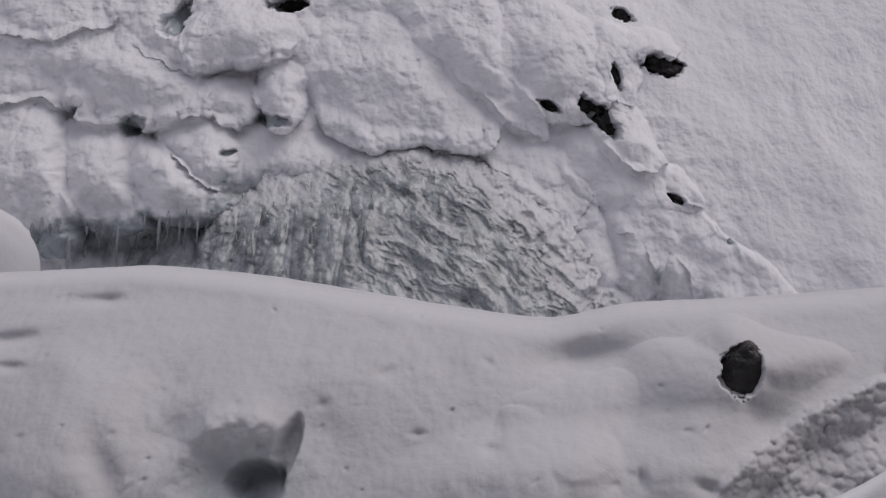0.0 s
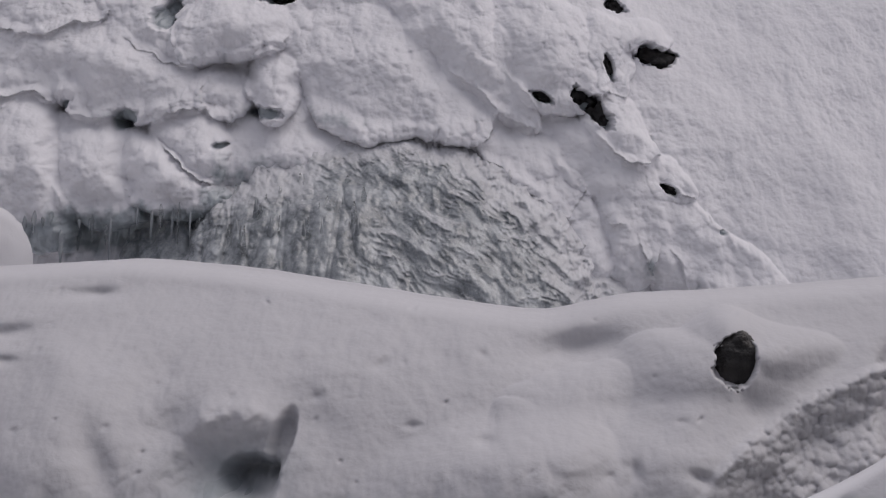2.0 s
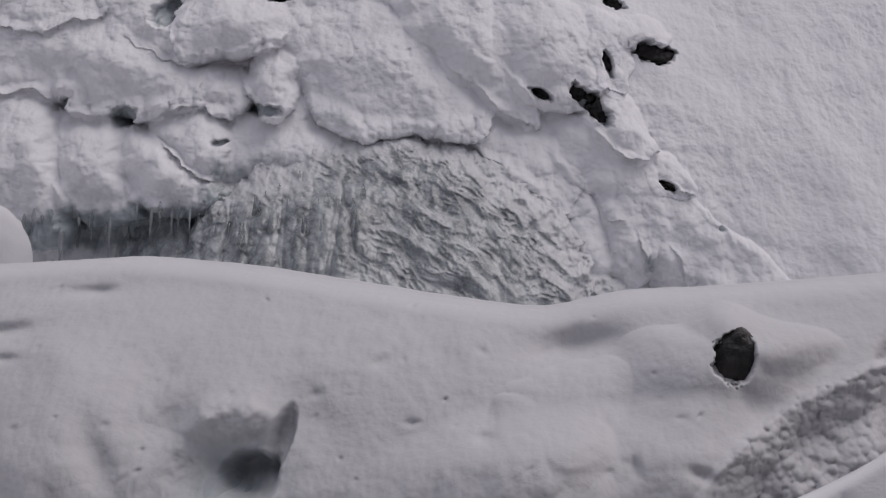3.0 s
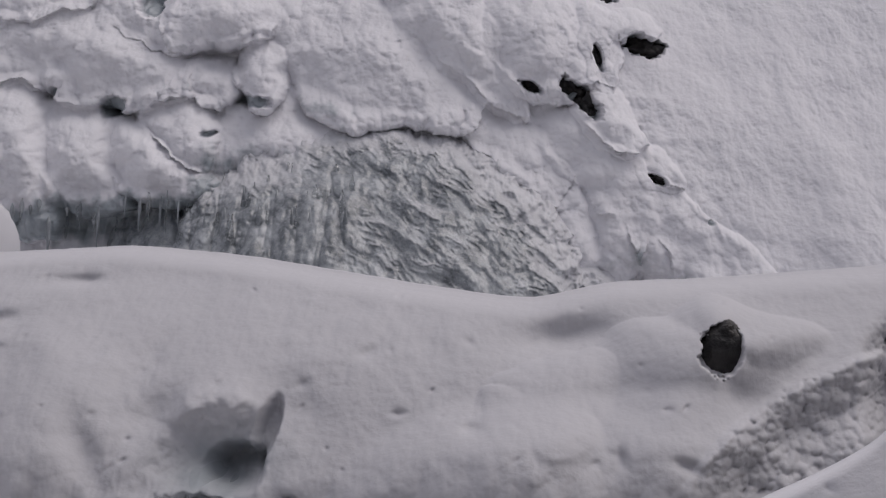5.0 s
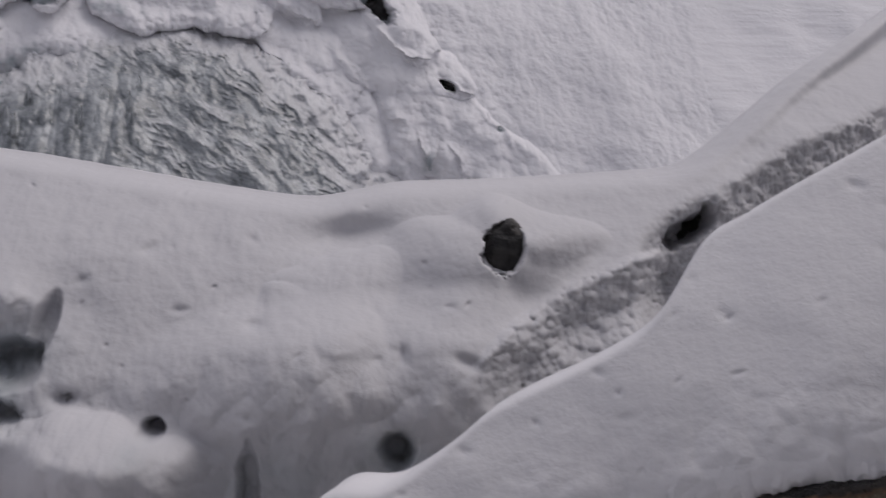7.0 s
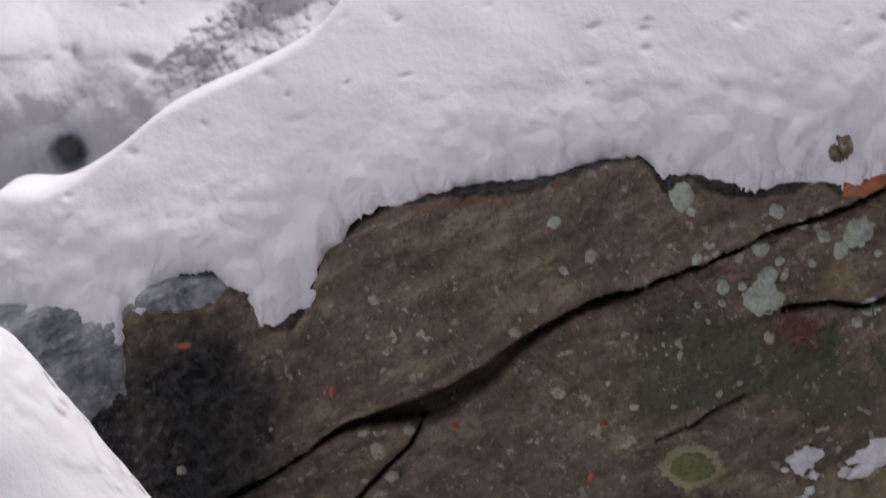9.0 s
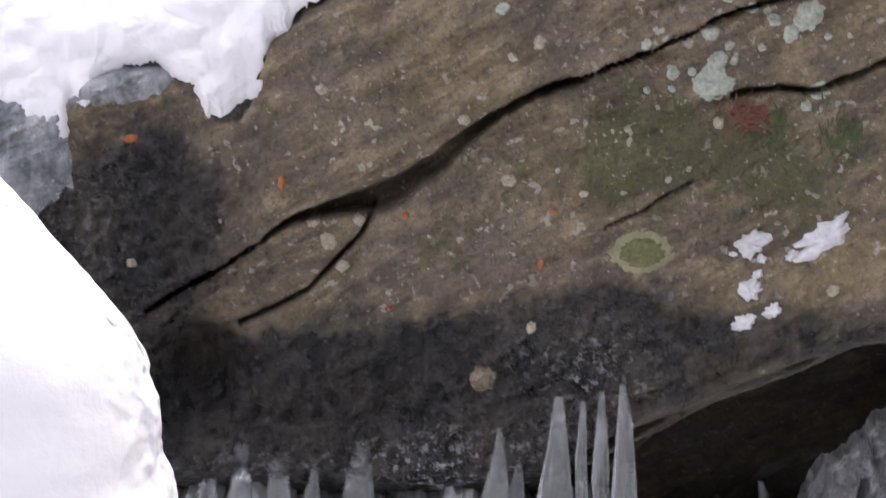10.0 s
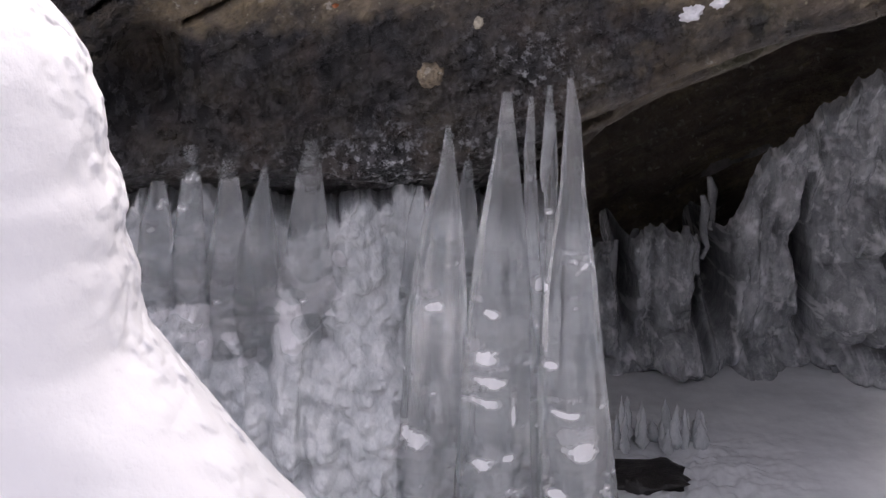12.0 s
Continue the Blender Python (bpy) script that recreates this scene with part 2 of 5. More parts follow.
def pillow(h, u, v, cu, cv, a, up, low, high, turn=0.0, k=0.05):
    """A snow lobe: domed, running out softly uphill, with a full round nose downhill."""
    c, s = math.cos(radians(turn)), math.sin(radians(turn))
    du, dv = ((u - cu) * c + (v - cv) * s) / a, -(u - cu) * s + (v - cv) * c
    dv = np.where(dv > 0, dv / up, dv / low)
    r2 = np.clip(du ** 2 + dv ** 2, 0, 1)
    return smax(h, high * (1 - r2) ** (0.98 + 0.36 * np.tanh(2.5 * dv)), k)


def puff(h, lips, u, v, outline, high, k=0.10, nose=0.36, grow=1.16):
    """A snow lobe of a given outline: it runs out softly above and hangs in a full nose below, or, with a negative nose, has its brow above."""
    cu, cv = sum(p[0] for p in outline) / len(outline), sum(p[1] for p in outline) / len(outline)
    ring = sorted((math.atan2(y - cv, x - cu), math.hypot(x - cu, y - cv)) for x, y in outline)
    g = np.linspace(-math.pi, math.pi, 361)
    far = np.interp(g, [a for a, r in ring], [r for a, r in ring], period=2 * math.pi)
    w = np.exp(-0.5 * (np.arange(-20, 21) / 6.0) ** 2)
    far = np.convolve(np.concatenate([far[-21:-1], far, far[1:21]]), w / w.sum(), mode="valid")
    r = np.hypot(u - cu, v - cv) / np.interp(np.arctan2(v - cv, u - cu), g, far) / grow
    tall = max(p[1] for p in outline) - cv
    up = np.tanh(1.6 * (v - cv) / tall)
    dome = np.clip(1 - np.clip(r, 0, 1) ** 2, 0, 1) ** (0.92 + nose * up if nose > 0 else 1.4 - 0.9 * up)
    value = 1.25 * high * dome
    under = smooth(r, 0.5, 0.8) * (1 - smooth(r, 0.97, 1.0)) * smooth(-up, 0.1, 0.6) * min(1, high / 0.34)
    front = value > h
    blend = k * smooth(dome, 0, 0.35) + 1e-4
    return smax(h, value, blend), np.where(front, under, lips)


def knobs(u, v, scale, seed, reach=1.15):
    """Close-set rounded knobs, like a cauliflower's."""
    return np.sqrt(np.clip(1 - (reach * cells(u, v, scale, seed)) ** 2, 0, 1))


def step(u, v, line, high, decay, edge=0.02, soft=0.03):
    """A soft snow brow: its crest follows the line, and it runs out below it and towards its ends."""
    lo, hi = line[0][0], line[-1][0]
    fade = 0.22 * (hi - lo)
    d = knots(u, line, soft) - v
    return high * smooth(d, -0.3 * edge, edge) * np.exp(-np.maximum(d, 0) / decay) * smooth(u, lo, lo + fade) * (1 - smooth(u, hi - fade, hi))


def pit(u, v, cu, cv, a, b, turn=0.0, ragged=0.3, fine=14, inner=0.75):
    """One inside a hole with a ragged rim, nought outside."""
    c, s = math.cos(radians(turn)), math.sin(radians(turn))
    du, dv = (u - cu) * c + (v - cv) * s, -(u - cu) * s + (v - cv) * c
    r = np.sqrt((du / a) ** 2 + (dv / b) ** 2) + ragged * 3.2 * fbm(u, v, fine, 4, 35, 0.6)
    return 1 - smooth(r, inner, 1.1)


def dimples(u, v, count, seed, box, size, deep):
    """Small melt pits strewn over a sheet."""
    rnd = random.Random(seed)
    out = np.zeros(u.shape)
    for i in range(count):
        cu, cv = rnd.uniform(box[0], box[1]), rnd.uniform(box[2], box[3])
        r = size * rnd.uniform(0.5, 1.4)
        near = np.hypot(u - cu, v - cv) < 4 * r
        out[near] += deep * rnd.uniform(0.4, 1) * blob(u[near], v[near], cu, cv, r * rnd.uniform(1, 2.2), r, rnd.uniform(-40, 50))
    return out


def mesh_object(name, co, quads, mat, masks=None, parent=None):
    me = bpy.data.meshes.new(name)
    me.vertices.add(len(co))
    me.vertices.foreach_set("co", np.ascontiguousarray(co, dtype=np.float32).ravel())
    me.loops.add(quads.size)
    me.loops.foreach_set("vertex_index", np.ascontiguousarray(quads, dtype=np.int32).ravel())
    me.polygons.add(len(quads))
    me.polygons.foreach_set("loop_start", np.arange(0, quads.size, 4, dtype=np.int32))
    me.polygons.foreach_set("use_smooth", np.ones(len(quads), dtype=bool))
    for key, value in (masks or {}).items():
        me.attributes.new(key, "FLOAT", "POINT").data.foreach_set("value", np.ascontiguousarray(value, dtype=np.float32).ravel())
    me.materials.append(mat)
    me.update(calc_edges=True)
    me.validate()
    ob = new(name, me)
    if parent:
        ob.parent = parent
    return ob


def sheet(name, P, mat, masks=None, parent=None, flip=False):
    """A skin over a grid of places P (rows, columns, 3)."""
    n, m = P.shape[:2]
    i = np.arange(n * m).reshape(n, m)
    q = np.stack([i[:-1, :-1], i[:-1, 1:], i[1:, 1:], i[1:, :-1]], -1).reshape(-1, 4)
    if flip:
        q = q[:, ::-1]
    return mesh_object(name, P.reshape(-1, 3), q, mat, masks, parent)


def place(face, u, v, h):
    o, ua, va, na = [np.array(a, dtype=float) for a in face]
    return o + u[..., None] * ua + v[..., None] * va + h[..., None] * na


def part(name, bm, mat, parent=None, label=""):
    me = bpy.data.meshes.new(name)
    bm.to_mesh(me)
    bm.free()
    me.polygons.foreach_set("use_smooth", np.ones(len(me.polygons), dtype=bool))
    me.materials.append(mat)
    ob = new(name, me)
    if parent:
        ob.parent = parent
    if label:
        ob["label"] = label
    return ob


# the faces of the place: origin, across, up, outwards
HILL = ((-3.3, 10.0, 4.2), (0.95, 0.31, 0), (0, 0, 1), (0.30, -0.92, -0.26))
BANK = ((-1.2, 5.0, 2.0), (0.98, 0.2, 0), (0, 0, 1), (0.2, -0.97, -0.12))
FACE = ((0.0, 2.8, 1.2), (1, 0, 0), (0, 0, 1), (0, -1, 0))
CAP = ((0.0, 2.8, 1.4), (1, 0, 0), (0, 0, 1), (0, -1, 0))
CAVE = ((0.0, 3.9, 0.4), (1, 0, 0), (0, 0, 1), (0, -1, 0))
MOUND = ((0.0, 2.35, 0.9), (1, 0, 0), (0, 0, 1), (0, -1, 0))


# ---------------------------------------------------------------- ground of the ravine, out to the horizon
def build_ground():
    x, y = np.meshgrid(np.sign(np.linspace(-1, 1, 220)) * np.abs(np.linspace(-1, 1, 220)) ** 2.2 * 260,
                       np.sign(np.linspace(-1, 1, 240)) * np.abs(np.linspace(-1, 1, 240)) ** 2.2 * 260)
    z = knots(y, [(-260, 2.0), (-12, 0.4), (-3, -0.1), (4.25, -0.1), (4.6, 0.9), (6.2, 1.8), (9.0, 2.1), (10.0, 2.5), (12.4, 5.0), (15.5, 9.0), (30, 21), (70, 36), (260, 60)])
    z = z + smooth(np.abs(x + 1), 7, 40) * 14 + fbm(x, y, 0.08, 4, 3) * smooth(np.hypot(x + 1, y - 4), 9, 40) * 6
    P = np.stack([x, y, z], -1)
    return tagged(sheet("ground", P, BANK_SNOW, {"ice": np.zeros(x.shape)}), "snow-covered ground of a steep winter ravine", "ground", kind="structure")


build_ground()


def build_side_shade_wall():
    """An unseen wall of dark rock, added to cut the sky's light from the right; it closes the place there."""
    y, t = np.meshgrid(np.linspace(-6.0, 6.6, 90), np.linspace(0, 1, 50))
    x = 2.7 + 1.2 * t + 0.7 * fbm(y, t * 6, 0.5, 4, 130) + 0.1 * np.abs(y - 2) ** 1.2
    z = -0.4 + 7.0 * t * (1 - 0.25 * smooth(y, 4.5, 6.6)) + 0.5 * fbm(y, t, 0.8, 3, 131)
    return tagged(sheet("side_shade_wall", np.stack([x, y, z], -1), DARK_ROCK, flip=True), "unseen dark wall added to hold back the sky's light", "rock wall", kind="structure")


build_side_shade_wall()


def build_back_shade_wall():
    """An unseen wall of dark rock behind the viewpoint, added to block the low sky, so that light falls from above."""
    a, t = np.meshgrid(np.linspace(radians(190), radians(340), 90), np.linspace(0, 1, 30))
    r = 7.0 + 3.0 * t + 1.2 * fbm(a * 4, t * 3, 1, 3, 132)
    P = np.stack([r * 1.5 * np.cos(a), r * np.sin(a), -0.4 + 7.5 * t + 0.8 * fbm(a * 6, t, 1, 3, 133)], -1)
    return tagged(sheet("back_shade_wall", P, DARK_ROCK, flip=True), "unseen dark wall added to hold back the sky's light", "rock wall", kind="structure")


build_back_shade_wall()


# ---------------------------------------------------------------- far hillside with the frozen cascade
# snow lobes by their outlines, with their height
PUFFS_TOP = [
    ([(-2.877, 1.102), (-2.529, 1.150), (-2.126, 1.082), (-1.999, 0.930), (-2.157, 0.804), (-2.429, 0.760), (-2.677, 0.781), (-2.820, 0.796)], 0.20),
    ([(-2.061, 1.122), (-1.740, 1.130), (-1.657, 0.900), (-1.581, 0.732), (-1.446, 0.550), (-1.492, 0.494), (-1.674, 0.581), (-1.824, 0.670), (-1.963, 0.798)], 0.22),
    ([(-2.464, 0.759), (-2.263, 0.809), (-1.947, 0.809), (-1.775, 0.690), (-1.608, 0.601), (-1.443, 0.521), (-1.323, 0.454), (-1.290, 0.372), (-1.400, 0.281), (-1.600, 0.255), (-1.835, 0.236), (-2.035, 0.217), (-2.121, 0.293), (-2.211, 0.477)], 0.34),
    ([(-2.819, 0.789), (-2.467, 0.774), (-2.283, 0.715), (-2.194, 0.478), (-2.222, 0.333), (-2.391, 0.329), (-2.591, 0.307), (-2.726, 0.304)], 0.24),
]
PUFFS_MID = [
    ([(-1.559, 0.721), (-1.498, 0.866), (-1.421, 0.975), (-1.231, 1.026), (-1.013, 0.973), (-0.865, 0.881), (-0.922, 0.691), (-1.088, 0.606), (-1.262, 0.609), (-1.447, 0.561)], 0.34),
    ([(-0.922, 0.691), (-0.793, 0.864), (-0.513, 0.897), (-0.087, 0.824), (0.091, 0.634), (0.265, 0.509), (0.403, 0.375), (0.367, 0.197), (0.232, 0.094), (0.064, 0.118), (-0.072, 0.153), (-0.239, 0.121), (-0.408, 0.128), (-0.528, 0.174), (-0.629, 0.334), (-0.755, 0.548)], 0.28),
    ([(-1.069, 0.577), (-0.953, 0.653), (-0.828, 0.601), (-0.782, 0.438), (-0.807, 0.294), (-0.868, 0.208), (-0.955, 0.231), (-1.023, 0.325), (-1.077, 0.467)], 0.28),
]
PUFFS_SMALL = [
    ([(-1.419, 0.459), (-1.252, 0.500), (-1.094, 0.467), (-1.050, 0.360), (-1.126, 0.252), (-1.224, 0.221), (-1.330, 0.258), (-1.428, 0.316)], 0.20),
    ([(-1.644, 0.418), (-1.558, 0.474), (-1.451, 0.440), (-1.416, 0.334), (-1.465, 0.255), (-1.549, 0.253), (-1.621, 0.311)], 0.17),
    ([(0.265, 0.498), (0.403, 0.386), (0.487, 0.267), (0.571, 0.212), (0.671, 0.131), (0.801, -0.010), (0.957, -0.248), (0.854, -0.348), (0.662, -0.188), (0.466, -0.025), (0.299, 0.102), (0.197, 0.317)], 0.13),
    ([(-1.630, 0.223), (-1.468, 0.279), (-1.295, 0.248), (-1.210, 0.145), (-1.207, -0.027), (-1.232, -0.196), (-1.317, -0.171), (-1.430, -0.052), (-1.542, 0.054), (-1.636, 0.135)], 0.28),
]
PUFFS_LEFT = [
    ([(-2.726, 0.304), (-2.498, 0.355), (-2.382, 0.372), (-2.270, 0.314), (-2.209, 0.210), (-2.216, 0.088), (-2.171, -0.082), (-2.135, -0.198), (-2.085, -0.306), (-2.011, -0.360), (-1.949, -0.446), (-2.048, -0.530), (-2.205, -0.546), (-2.357, -0.416), (-2.628, -0.192)], 0.42),
    ([(-2.219, 0.209), (-2.108, 0.254), (-1.900, 0.217), (-1.784, 0.115), (-1.803, -0.040), (-1.765, -0.174), (-1.681, -0.255), (-1.615, -0.335), (-1.610, -0.400), (-1.747, -0.393), (-1.923, -0.406), (-2.066, -0.319), (-2.131, -0.182), (-2.192, -0.015)], 0.36),
    ([(-1.820, 0.131), (-1.683, 0.106), (-1.543, 0.061), (-1.465, -0.033), (-1.375, -0.102), (-1.227, -0.215), (-1.163, -0.267), (-1.183, -0.326), (-1.363, -0.349), (-1.527, -0.340), (-1.608, -0.335), (-1.703, -0.239), (-1.789, -0.141), (-1.841, -0.007)], 0.40),
]
PUFFS_RIGHT = [
    ([(-0.275, 1.166), (-0.023, 1.173), (0.300, 1.141), (0.423, 0.836), (0.501, 0.558), (0.558, 0.451), (0.659, 0.338), (0.736, 0.294), (0.637, 0.151), (0.487, 0.263), (0.334, 0.445), (0.091, 0.648), (-0.015, 0.713), (-0.106, 0.861)], 0.28),
    ([(0.478, 0.990), (0.694, 1.073), (0.906, 1.001), (1.037, 0.738), (1.089, 0.517), (1.028, 0.400), (0.950, 0.345), (0.812, 0.331), (0.727, 0.318), (0.608, 0.373), (0.524, 0.504), (0.451, 0.724)], 0.32),
    ([(0.640, 0.274), (0.814, 0.385), (0.913, 0.280), (1.010, 0.177), (1.140, 0.076), (1.284, -0.041), (1.376, -0.146), (1.579, -0.294), (1.761, -0.433), (2.250, -0.867), (1.960, -0.917), (1.513, -0.652), (1.089, -0.245), (0.833, -0.034)], 0.20),
]
PUFFS_EDGE = [
    ([(1.006, 0.443), (1.191, 0.375), (1.351, 0.202), (1.382, 0.064), (1.307, -0.047), (1.170, 0.018), (1.043, 0.153), (0.954, 0.281)], 0.26),
    ([(1.238, 0.026), (1.406, 0.030), (1.563, -0.102), (1.583, -0.241), (1.453, -0.218), (1.321, -0.124)], 0.17),
    ([(1.116, 0.929), (1.256, 0.894), (1.355, 0.783), (1.287, 0.706), (1.239, 0.484), (1.266, 0.359), (1.157, 0.367), (1.082, 0.590), (1.045, 0.775)], 0.20),
    ([(1.292, 0.895), (1.469, 0.899), (1.585, 0.788), (1.524, 0.686), (1.350, 0.700), (1.253, 0.717)], 0.17),
]
LOBES_LOW = [
    (0.980, -0.443, 0.110, 0.207, 0.380, 0.16, 5),
    (1.189, -0.470, 0.138, 0.190, 0.380, 0.18, 5),
    (1.404, -0.498, 0.124, 0.190, 0.380, 0.16, 10),
    (1.606, -0.525, 0.155, 0.207, 0.310, 0.14, 25),
]


def hill_lobes(u, v):
    """The lobes' height, and where their undersides are."""
    wu = u + 0.10 * fbm(u, v, 4, 3, 31) + 0.035 * fbm(u, v, 14, 3, 33)
    wv = v + 0.10 * fbm(u, v, 4, 3, 32) + 0.035 * fbm(u, v, 14, 3, 34)
    h, lips = np.zeros(u.shape), np.zeros(u.shape)
    for cu, cv, a, up, low, high, turn in LOBES_LOW:
        h = pillow(h, wu, wv, cu, cv, a * 1.15, up * 1.5, low * 1.08, high * 1.2, turn, 0.07)
    for outline, high in PUFFS_TOP + PUFFS_MID + PUFFS_SMALL + PUFFS_LEFT + PUFFS_RIGHT + PUFFS_EDGE:
        h, lips = puff(h, lips, wu, wv, outline, 0.95 * high, 0.28, 0.37, 1.22)
    return h, lips


HOLES = [
    (-1.638, 0.885, 0.065, 0.123, 0.15, -25), (-0.925, 1.027, 0.117, 0.055, 0.25, 0), (-1.794, 0.197, 0.078, 0.065, 0.09, 20),
    (-0.939, 0.241, 0.091, 0.042, 0.10, -5), (-2.166, 0.269, 0.029, 0.042, 0.10, -30), (1.473, 0.666, 0.123, 0.065, 0.25, -12),
    (0.725, 0.372, 0.091, 0.029, 0.14, -28), (1.025, 0.323, 0.149, 0.055, 0.2, -48), (1.153, 0.573, 0.029, 0.078, 0.12, 15),
    (1.265, 1.010, 0.078, 0.042, 0.16, -20), (1.465, -0.182, 0.065, 0.026, 0.12, -25),
    (-1.205, 0.037, 0.039, 0.026, 0.09, 0), (1.758, -0.430, 0.026, 0.019, 0.06, 0),
]


def hill_height(u, v):
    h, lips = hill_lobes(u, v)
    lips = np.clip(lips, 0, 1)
    clean = smooth(u + 0.55 * v, 1.35, 2.0)                      # the open slope is even, the cascade lumpy
    wu, wv = u + 0.08 * fbm(u, v, 5, 3, 16), v + 0.08 * fbm(u, v, 5, 3, 17)
    worn = smooth(vnoise(u * 2.1, v * 2.1, 10), 0.45, 0.75) * (1 - clean)
    h = h + fbm(u, v, 0.9, 3, 11) * 0.14 + fbm(u, v, 3, 3, 13) * 0.16 * (1 - 0.7 * clean)
    h = h + lips * (1 - 0.5 * clean) * (0.10 * knobs(wu, wv * 0.45, 6, 18) + 0.06 * knobs(wu, wv * 0.55, 12, 19) + 0.02 * knobs(wu, wv * 0.8, 26, 9) - 0.05)
    h = h + worn * (0.03 * knobs(wu, wv, 7, 21) + 0.016 * knobs(wu, wv, 18, 22)) + fbm(u, v, 22, 4, 12, 0.55) * 0.018
    h = h + (1 - 0.7 * clean) * (0.034 * knobs(wu, wv, 9, 65, 1.0) + 0.05 * fbm(u, v, 8, 3, 66) + 0.016 * knobs(wu, wv, 24, 67, 1.0))
    h = h + clean * (0.10 * fbm(u * 0.8 + v * 0.7, v * 0.5 - u * 1.1, 1.8, 4, 15) + 0.05 * fbm(u * 0.8 + v * 0.7, v * 0.6 - u * 1.2, 5.5, 4, 14, 0.6) * smooth(vnoise(u * 1.2, v * 1.2, 20), 0.35, 0.7))
    h = h + 0.26 * blob(u, v, -0.689, -0.022, 0.681, 0.162, 4) + 0.12 * blob(u, v, 0.344, -0.034, 0.422, 0.146, -38) + 0.14 * blob(u, v, 0.835, -0.459, 0.357, 0.162, -48)
    for cu, cv, a, b, deep, turn in HOLES:
        h = h - 1.2 * deep * pit(u, v, cu, cv, a * 1.12, b * 1.12, turn, 0.5, 8)
    return h, lips


def build_hill():
    u, v = np.meshgrid(spread(-4.2, 6.4, -2.8, 3.1, 1150), spread(-1.5, 2.6, -0.85, 1.2, 420))
    h, lips = hill_height(u, v)
    grain = fbm(u, v, 11, 4, 41)
    # bare ice where water ran out from under the snow; lips tint the undersides as painted shade
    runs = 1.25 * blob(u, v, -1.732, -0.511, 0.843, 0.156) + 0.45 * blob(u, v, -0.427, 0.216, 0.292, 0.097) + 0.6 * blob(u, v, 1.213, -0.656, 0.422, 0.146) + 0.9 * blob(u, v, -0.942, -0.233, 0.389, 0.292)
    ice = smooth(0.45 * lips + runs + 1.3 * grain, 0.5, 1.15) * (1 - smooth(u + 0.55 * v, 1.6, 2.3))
    # the same grey tint fills the holes
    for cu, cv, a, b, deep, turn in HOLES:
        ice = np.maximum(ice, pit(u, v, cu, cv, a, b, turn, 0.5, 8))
    h = h + 0.3 * v * (1 - smooth(u + 0.55 * v, 1.2, 2.4)) - 0.12 * v * smooth(u + 0.55 * v, 1.6, 2.6)
    low = blob(u, v, -1.720, -0.574, 0.746, 0.130)
    h = h - 0.10 * low + 0.06 * ridged(u, v * 0.15, 9, 3, 43) * low + 0.10 * (ridged(u, v * 0.3, 6, 3, 44) - 0.3) * blob(u, v, -0.968, -0.300, 0.357, 0.292)
    h = h - 0.8 * v
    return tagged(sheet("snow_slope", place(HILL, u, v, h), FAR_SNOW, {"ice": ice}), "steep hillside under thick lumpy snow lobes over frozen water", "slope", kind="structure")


build_hill()


def fall_height(u, v):
    """The dome of ice: how far it stands out, its ripples, and how near its rim a place lies."""
    cu, cv = -0.159, -0.880
    c, s = math.cos(radians(-14)), math.sin(radians(-14))
    du, dv = (u - cu) * c + (v - cv) * s, -(u - cu) * s + (v - cv) * c
    r = np.sqrt((du / 1.184) ** 2 + (dv / 1.012) ** 2) + 0.16 * fbm(u, v, 3.5, 4, 26) + 0.10 * fbm(u, v, 13, 3, 38)
    r = np.maximum(r, 0)
    dome = 0.55 * np.sqrt(np.clip(1 - r ** 2.2, 0, 1)) - 0.9 * np.clip(r - 0.97, 0, 1)
    left = smooth(-du, 0.1, 0.45)
    wu, wv = u + 0.10 * fbm(u, v, 3.5, 4, 5), v + 0.10 * fbm(u, v, 3.5, 4, 6)
    along, across = 0.82 * wu - 0.57 * wv, 0.57 * wu + 0.82 * wv
    plates = ridged(along * 0.7, across * 1.7, 3.4, 4, 21)
    ripple = 0.055 * plates + 0.045 * knobs(along * 0.7, across * 1.3, 7, 29, 0.95) + 0.016 * knobs(along * 0.7, across * 1.2, 17, 8, 0.95) + 0.03 * fbm(along * 0.8, across * 1.3, 9, 5, 22, 0.62) - 0.05
    fu = u + 0.06 * fbm(u, v * 0.6, 4, 3, 30)
    low = left * smooth(-0.10 - v, 0.0, 0.25)
    ripple = ripple * (1 - 0.75 * low)
    flutes = low * (0.26 * knobs(fu, v * 0.16, 5.2, 23, 1.1) + 0.08 * knobs(fu, v * 0.25, 13, 24, 1.1) + 0.03 * knobs(fu, v * 0.7, 22, 20, 1.05) - 0.20)
    relief = ripple + flutes + 0.06 * fbm(u, v, 3, 4, 25)
    h = dome + relief + 0.10 - 0.8 * v
    return h, relief, r, dv, low, along, across


